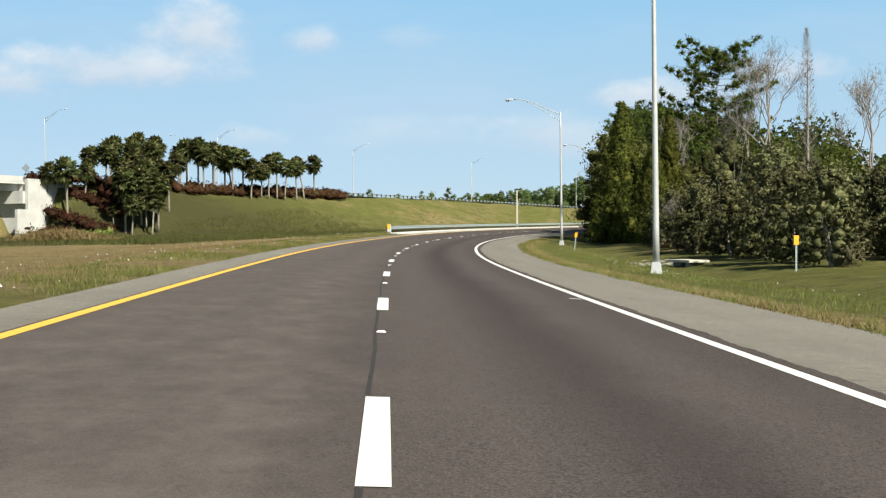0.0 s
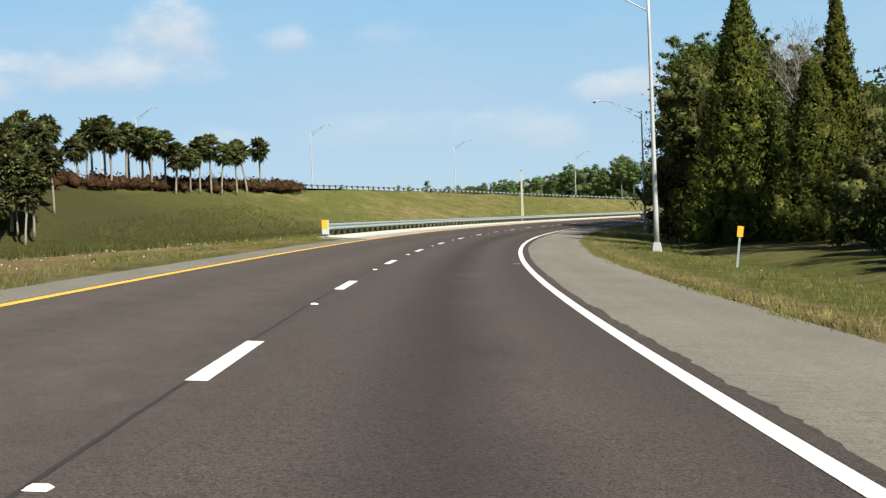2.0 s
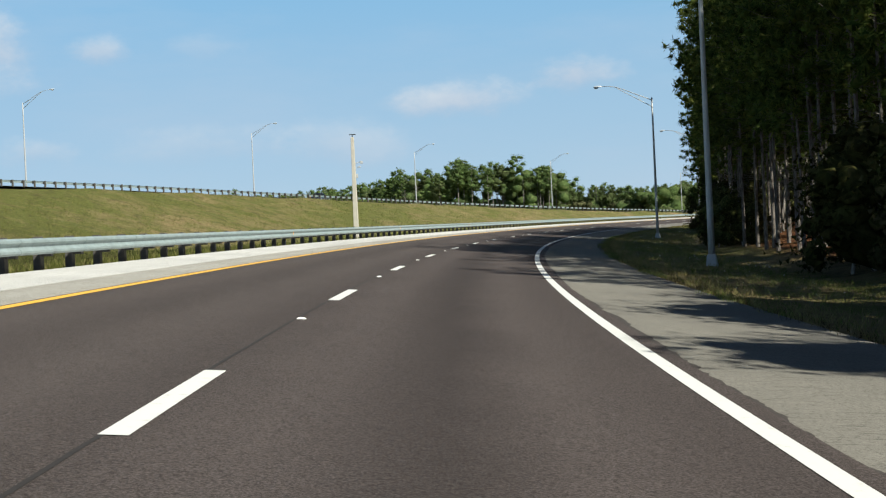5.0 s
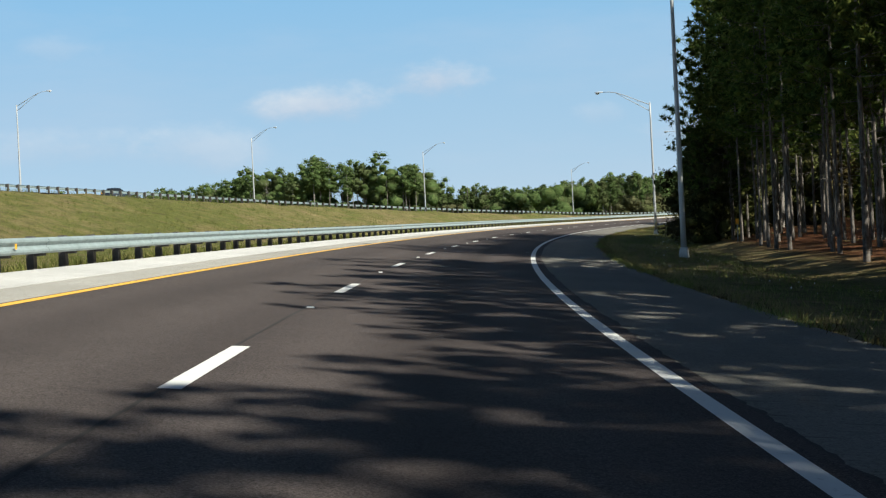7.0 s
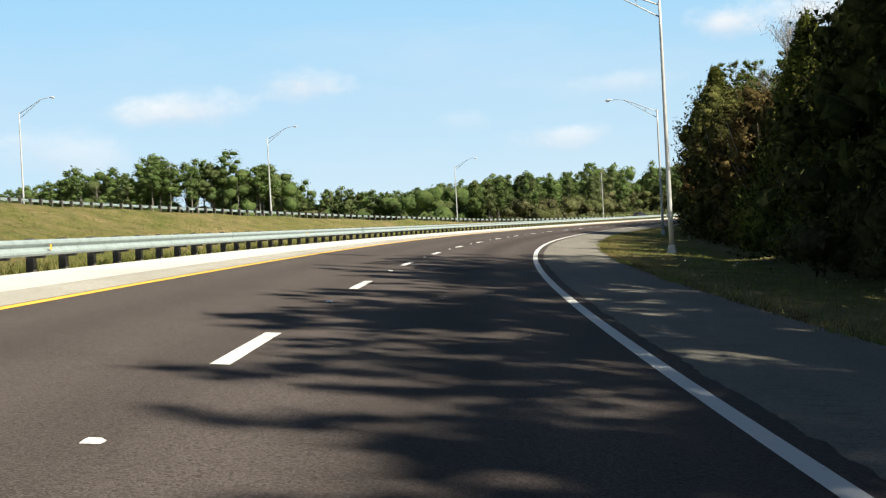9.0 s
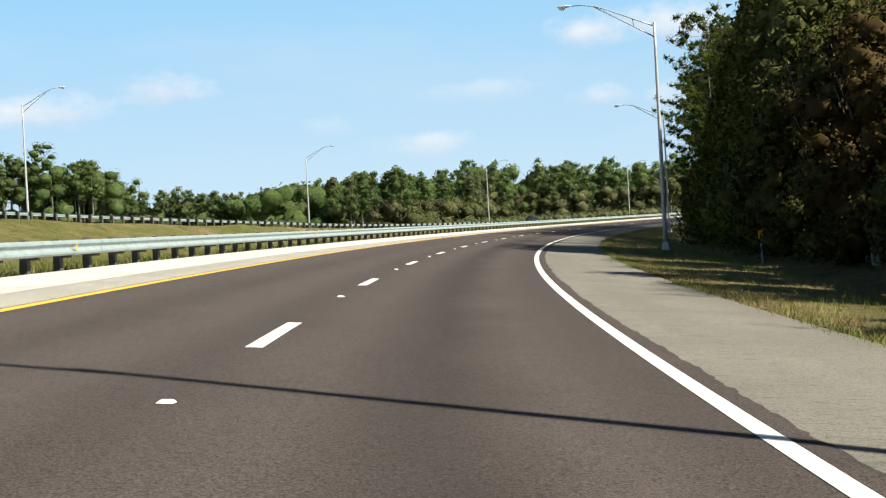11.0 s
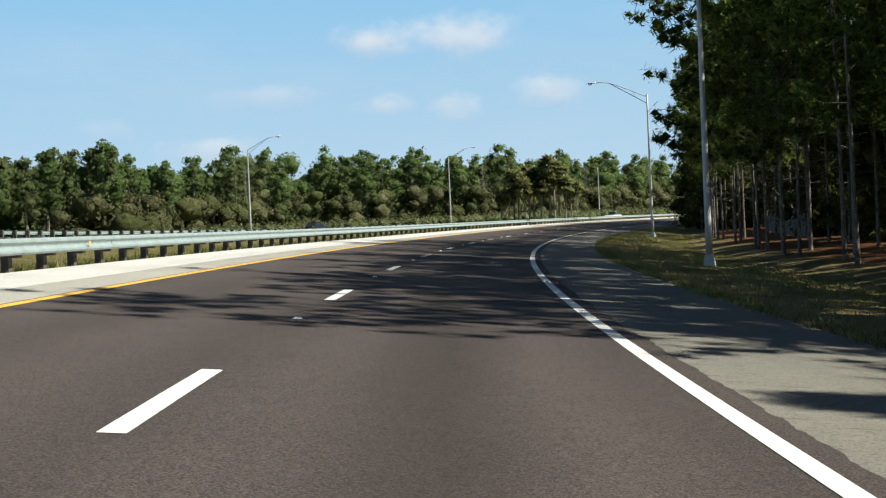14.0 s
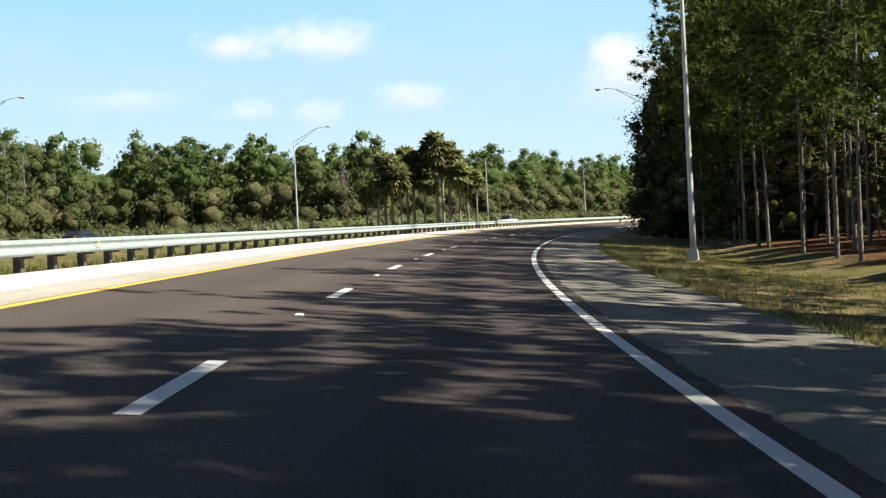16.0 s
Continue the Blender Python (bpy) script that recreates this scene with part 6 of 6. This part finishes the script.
def vehicle(d, off, paint_mat, label, pickup=False, back=False):
    x, y, z, a = edge_point(d, off)
    c = new("pickup_truck" if pickup else "car")
    c.matrix_world = pose(float(x), float(y), float(z) + 0.03, 0, 0, -math.degrees(a) + (180 if back else 0))
    tagged(c, label, "pickup" if pickup else "car")
    ln = 5.4 if pickup else 4.6
    side = [(-ln / 2, 0.45), (-ln / 2, 0.95), (-ln * 0.42, 1.02), (ln * 0.20, 1.02), (ln * 0.45, 0.92), (ln / 2, 0.75), (ln / 2, 0.42)]
    roof = [(-ln * 0.06, 1.0), (-ln * 0.02, 1.72), (ln * 0.12, 1.74), (ln * 0.24, 1.0)] if pickup else [(-ln * 0.40, 1.0), (-ln * 0.26, 1.42), (ln * 0.02, 1.46), (ln * 0.22, 1.0)]

    def prism(pts, w, inset=0.0):
        bm = bmesh.new()
        top = max(q[1] for q in pts)
        lo = min(q[1] for q in pts)
        l = [bm.verts.new((-w / 2 + inset * (q[1] - lo) / (top - lo), q[0], q[1])) for q in pts]
        r = [bm.verts.new((w / 2 - inset * (q[1] - lo) / (top - lo), q[0], q[1])) for q in pts]
        bm.faces.new(l)
        bm.faces.new(r[::-1])
        for k in range(len(pts)):
            q = (k + 1) % len(pts)
            bm.faces.new((l[k], r[k], r[q], l[q]))
        bmesh.ops.bevel(bm, geom=list(bm.edges), offset=0.05, segments=2, affect="EDGES")
        return bm
    part("body", prism(side, 1.85, 0.04), paint_mat, c)
    part("cabin_glass", prism(roof, 1.62, 0.2), CAR_GLASS, c, "dark tinted glass")
    t = [(p[0] * 0.92 + 0.02, p[1]) for p in roof[1:3]]
    part("roof", box_bm(1.28, abs(t[1][0] - t[0][0]) + 0.2, 0.06, 0, (t[0][0] + t[1][0]) / 2, max(p[1] for p in roof) + 0.0, 0.02), paint_mat, c)
    for sy in (-ln * 0.31, ln * 0.32):
        for sx in (-0.84, 0.84):
            v, f = tube([(sx - 0.11, sy, 0.34), (sx + 0.11, sy, 0.34)], [0.34, 0.34], 18)
            w = child("wheel", mesh_of("wheel", v, f, BLACK), c)
            v, f = tube([(sx - 0.115, sy, 0.34), (sx + 0.115, sy, 0.34)], [0.2, 0.2], 12)
            child("rim", mesh_of("rim", v, f, GALV), w)
    for sx in (-0.68, 0.68):
        part("headlight", box_bm(0.3, 0.06, 0.14, sx, ln / 2 - 0.01, 0.68, 0.02), GLASS_LENS, c, "clear headlight")
        part("tail_light", box_bm(0.2, 0.06, 0.2, sx, -ln / 2 + 0.01, 0.85, 0.02), ORANGE, c, "tail light")


vehicle(edge_along(36, 385), -4.5, DARK_CAR, "dark blue sedan driving along the highway")
vehicle(edge_along(215, 540), -4.5, DARK_CAR, "dark blue sedan near the highway's crest rail")
vehicle(edge_along(318, 590), -4.5, WHITE_CAR, "white pickup truck on the highway beyond the guardrail", True, True)
vehicle(edge_along(-8, 308), -6.0, WHITE_CAR, "white car on the highway above the slope", False)


# ---- pale rubble of a drain on the verge ----
def drain_stones():
    bm = bmesh.new()
    r = np.random.default_rng(3)
    for k in range(46):
        s, u = 78 + r.normal() * 2.6, 13.4 + r.normal() * 0.8
        x, y = plan(s, u)
        z = float(ground_level([s], [u])[0][0])
        sz = 0.10 + 0.22 * r.random()
        got = bmesh.ops.create_icosphere(bm, subdivisions=1, radius=sz, matrix=pose(float(x), float(y), z + 0.01, r.normal() * 7, r.normal() * 7, r.random() * 180) @ Matrix.Diagonal((1, 0.7, 0.16, 1)))
        for q in got["verts"]:
            q.co += Vector(r.normal(size=3) * np.array([1, 1, 0.2])) * sz * 0.12
    tagged(new("drain_rubble", from_bm("drain_rubble", bm, RUBBLE)), "pale broken stones of a drain in the verge", "stones", kind="stuff")


drain_stones()


def board_fence():
    """A weathered board fence that runs behind the first pines."""
    f0 = place_at(503.0, 19.3)
    fence = new("board_fence")
    fence.matrix_world = f0
    tagged(fence, "weathered grey board fence standing behind the pine trunks", "fence")
    inv = f0.inverted()
    r = np.random.default_rng(51)
    board = from_bm("board", box_bm(0.02, 0.138, 1.75, 0, 0, 0.90, 0.004), FENCE_WOOD)
    post = from_bm("fence_post", box_bm(0.09, 0.09, 1.9, 0.06, 0, 0.85, 0.006), FENCE_WOOD)
    rail = from_bm("fence_rail", box_bm(0.04, 2.4, 0.09, 0.035, 1.2, 0, 0.004), FENCE_WOOD)
    for k in range(13):
        s = 503.0 + 2.4 * k
        m = inv @ place_at(s, 19.3)
        child("fence_post", post, fence, m)
        for z in (0.35, 0.95, 1.5):
            child("fence_rail", rail, fence, m @ pose(0, 0, z))
        for j in range(16):
            child("board", board, fence, inv @ place_at(s + 0.15 * j + 0.075, 19.3) @ pose(0, 0, float(r.normal()) * 0.02, 0, 0, 0))
    return fence


board_fence()


def drain_mouth():
    """The sloping concrete end of a drain pipe in the verge."""
    d = new("drain_mouth")
    d.matrix_world = place_at(71.0, 14.0, 4, 0.03)
    tagged(d, "low pale concrete drain mouth with a dark pipe in the verge", "drain")
    part("apron_slab", box_bm(1.0, 4.2, 0.12, 0, 0, 0.20, 0.02), PRECAST, d)
    for y in (-1.3, 1.3):
        part("cheek_wall", box_bm(0.9, 0.14, 0.34, 0, y, 0.03, 0.02), PRECAST, d)
    v, f = tube([(-0.35, 0, 0.0), (0.45, 0, 0.0)], [0.16, 0.16], 16)
    child("pipe", mesh_of("pipe", v, f, BLACK, True), d, label="dark drain pipe")


drain_mouth()


# ---- grass blades, weeds and flowers on the verges ----
def tufts(name, label, n, s_range, u_range, height, mat, seed, clump=0.0):
    r = np.random.default_rng(seed)
    s = s_range[0] + (s_range[1] - s_range[0]) * r.random(n)
    u = u_range[0] + (u_range[1] - u_range[0]) * r.random(n)
    if clump:
        keep = np.array([noise.noise((a * 0.22, b * 0.5, seed)) > clump for a, b in zip(s, u)])
        s, u = s[keep], u[keep]
        n = len(s)
    z, _ = ground_level(s, u)
    x, y = plan(s, u)
    c = np.stack([x, y, z], -1)
    qs = []
    for k in range(3):
        lean = r.normal(size=(n, 3)) * 0.5
        lean[:, 2] = 0.8 + 0.5 * r.random(n)
        h = (height * (0.5 + 0.9 * r.random(n)))[:, None]
        b = c + r.normal(size=(n, 3)) * np.array([0.06, 0.06, 0.0])
        side = np.cross(lean, r.normal(size=(n, 3)))
        side /= np.linalg.norm(side, axis=1)[:, None]
        w = side * h * 0.06
        qs.append(np.stack([b - w, b + w, b + lean * h], 1))
    tagged(new(name, quads_mesh(name, np.concatenate(qs), mat)), label, "grass", kind="stuff")


tufts("verge_grass", "mown green verge grass with straw-coloured stems", 40000, (14, 560), (6.7, 13.0), 0.10, GRASS_LEAF, 21)
tufts("verge_grass", "dry straw grass along the shoulder's edge", 14000, (14, 580), (6.52, 7.7), 0.10, STRAW_LEAF, 22)
tufts("verge_grass", "rough grass and weeds on the left verge", 12000, (12, 132), (-7.0, -4.6), 0.09, GRASS_LEAF, 23, -0.05)
tufts("verge_grass", "dry grass of the field beside the ramp", 22000, (12, 140), (-22, -4.8), 0.08, STRAW_LEAF, 24, -0.3)
tufts("verge_grass", "grass behind the guardrail", 16000, (130, 570), (-9.5, -6.7), 0.16, GRASS_LEAF, 25)
tufts("slope_grass", "long rough grass and weeds on the embankment", 34000, (150, 420), (-60, -14), 0.26, GRASS_LEAF, 26, -0.1)


def flowers():
    r = np.random.default_rng(31)
    n = 900
    s, u = 20 + 300 * r.random(n), 8.5 + 3.2 * r.random(n)
    keep = np.array([noise.noise((a * 0.12, b * 0.4, 4)) > 0.08 for a, b in zip(s, u)])
    s, u = s[keep], u[keep]
    m = 420
    s2, u2 = 16 + 114 * r.random(m), -9.0 + 4.0 * r.random(m)
    s, u = np.concatenate([s, s2]), np.concatenate([u, u2])
    z, _ = ground_level(s, u)
    x, y = plan(s, u)
    c = np.stack([x, y, z + 0.14 + 0.1 * r.random(len(s))], -1)
    tagged(new("wildflowers", quads_mesh("wildflowers", leaves(c, 0.038, 0.9, None, 1, r), SIGN_WHITE)), "small white wildflowers in the verge grass", "flowers", kind="stuff")


flowers()


def dry_clump():
    """A heap of bleached long grass near the bridge."""
    r = np.random.default_rng(41)
    n = 2600
    x, y = -33.5 + r.normal(size=n) * 2.2, 140 + r.normal(size=n) * 4.0
    z = np.array([ground_at_xy(a, b) for a, b in zip(x[:60], y[:60])]).mean()
    c = np.stack([x, y, z + 0.3 + 0.9 * r.random(n) * np.exp(-((x + 33.5) / 4) ** 2)], -1)
    tagged(new("dry_grass_clump", quads_mesh("dry_grass_clump", leaves(c, 0.9, 0.12, np.array([0, 0, 0.8]), 0.8, r), STRAW_LEAF)), "bleached tall grass clump in the field", "grass", kind="stuff")


dry_clump()


def rail_reflectors():
    bm = box_bm(0.006, 0.10, 0.10, 0.0, 0, 0, 0.002)
    me = from_bm("rail_reflector", bm, ORANGE)
    for k in range(7, 290, 16):
        m = ramp_rail.matrix_world.inverted() @ ramp_rail_frame(k) @ pose(0.40, 0, 0.555)
        child("rail_reflector", me, ramp_rail, m, "small amber reflector")


rail_reflectors()

tufts("slope_weeds", "dark tangled weeds on the slope below the palms", 26000, (110, 260), (-62, -22), 0.34, OAK_LEAF, 27, 0.0)

tufts("verge_grass", "ragged grass creeping over the shoulder's edge", 15000, (12, 540), (6.42, 6.85), 0.11, GRASS_LEAF, 28, 0.02)
tufts("verge_grass", "dead brown litter and stems at the shoulder's edge", 9000, (12, 540), (6.44, 7.1), 0.08, BROWN_LEAF, 29, 0.0)
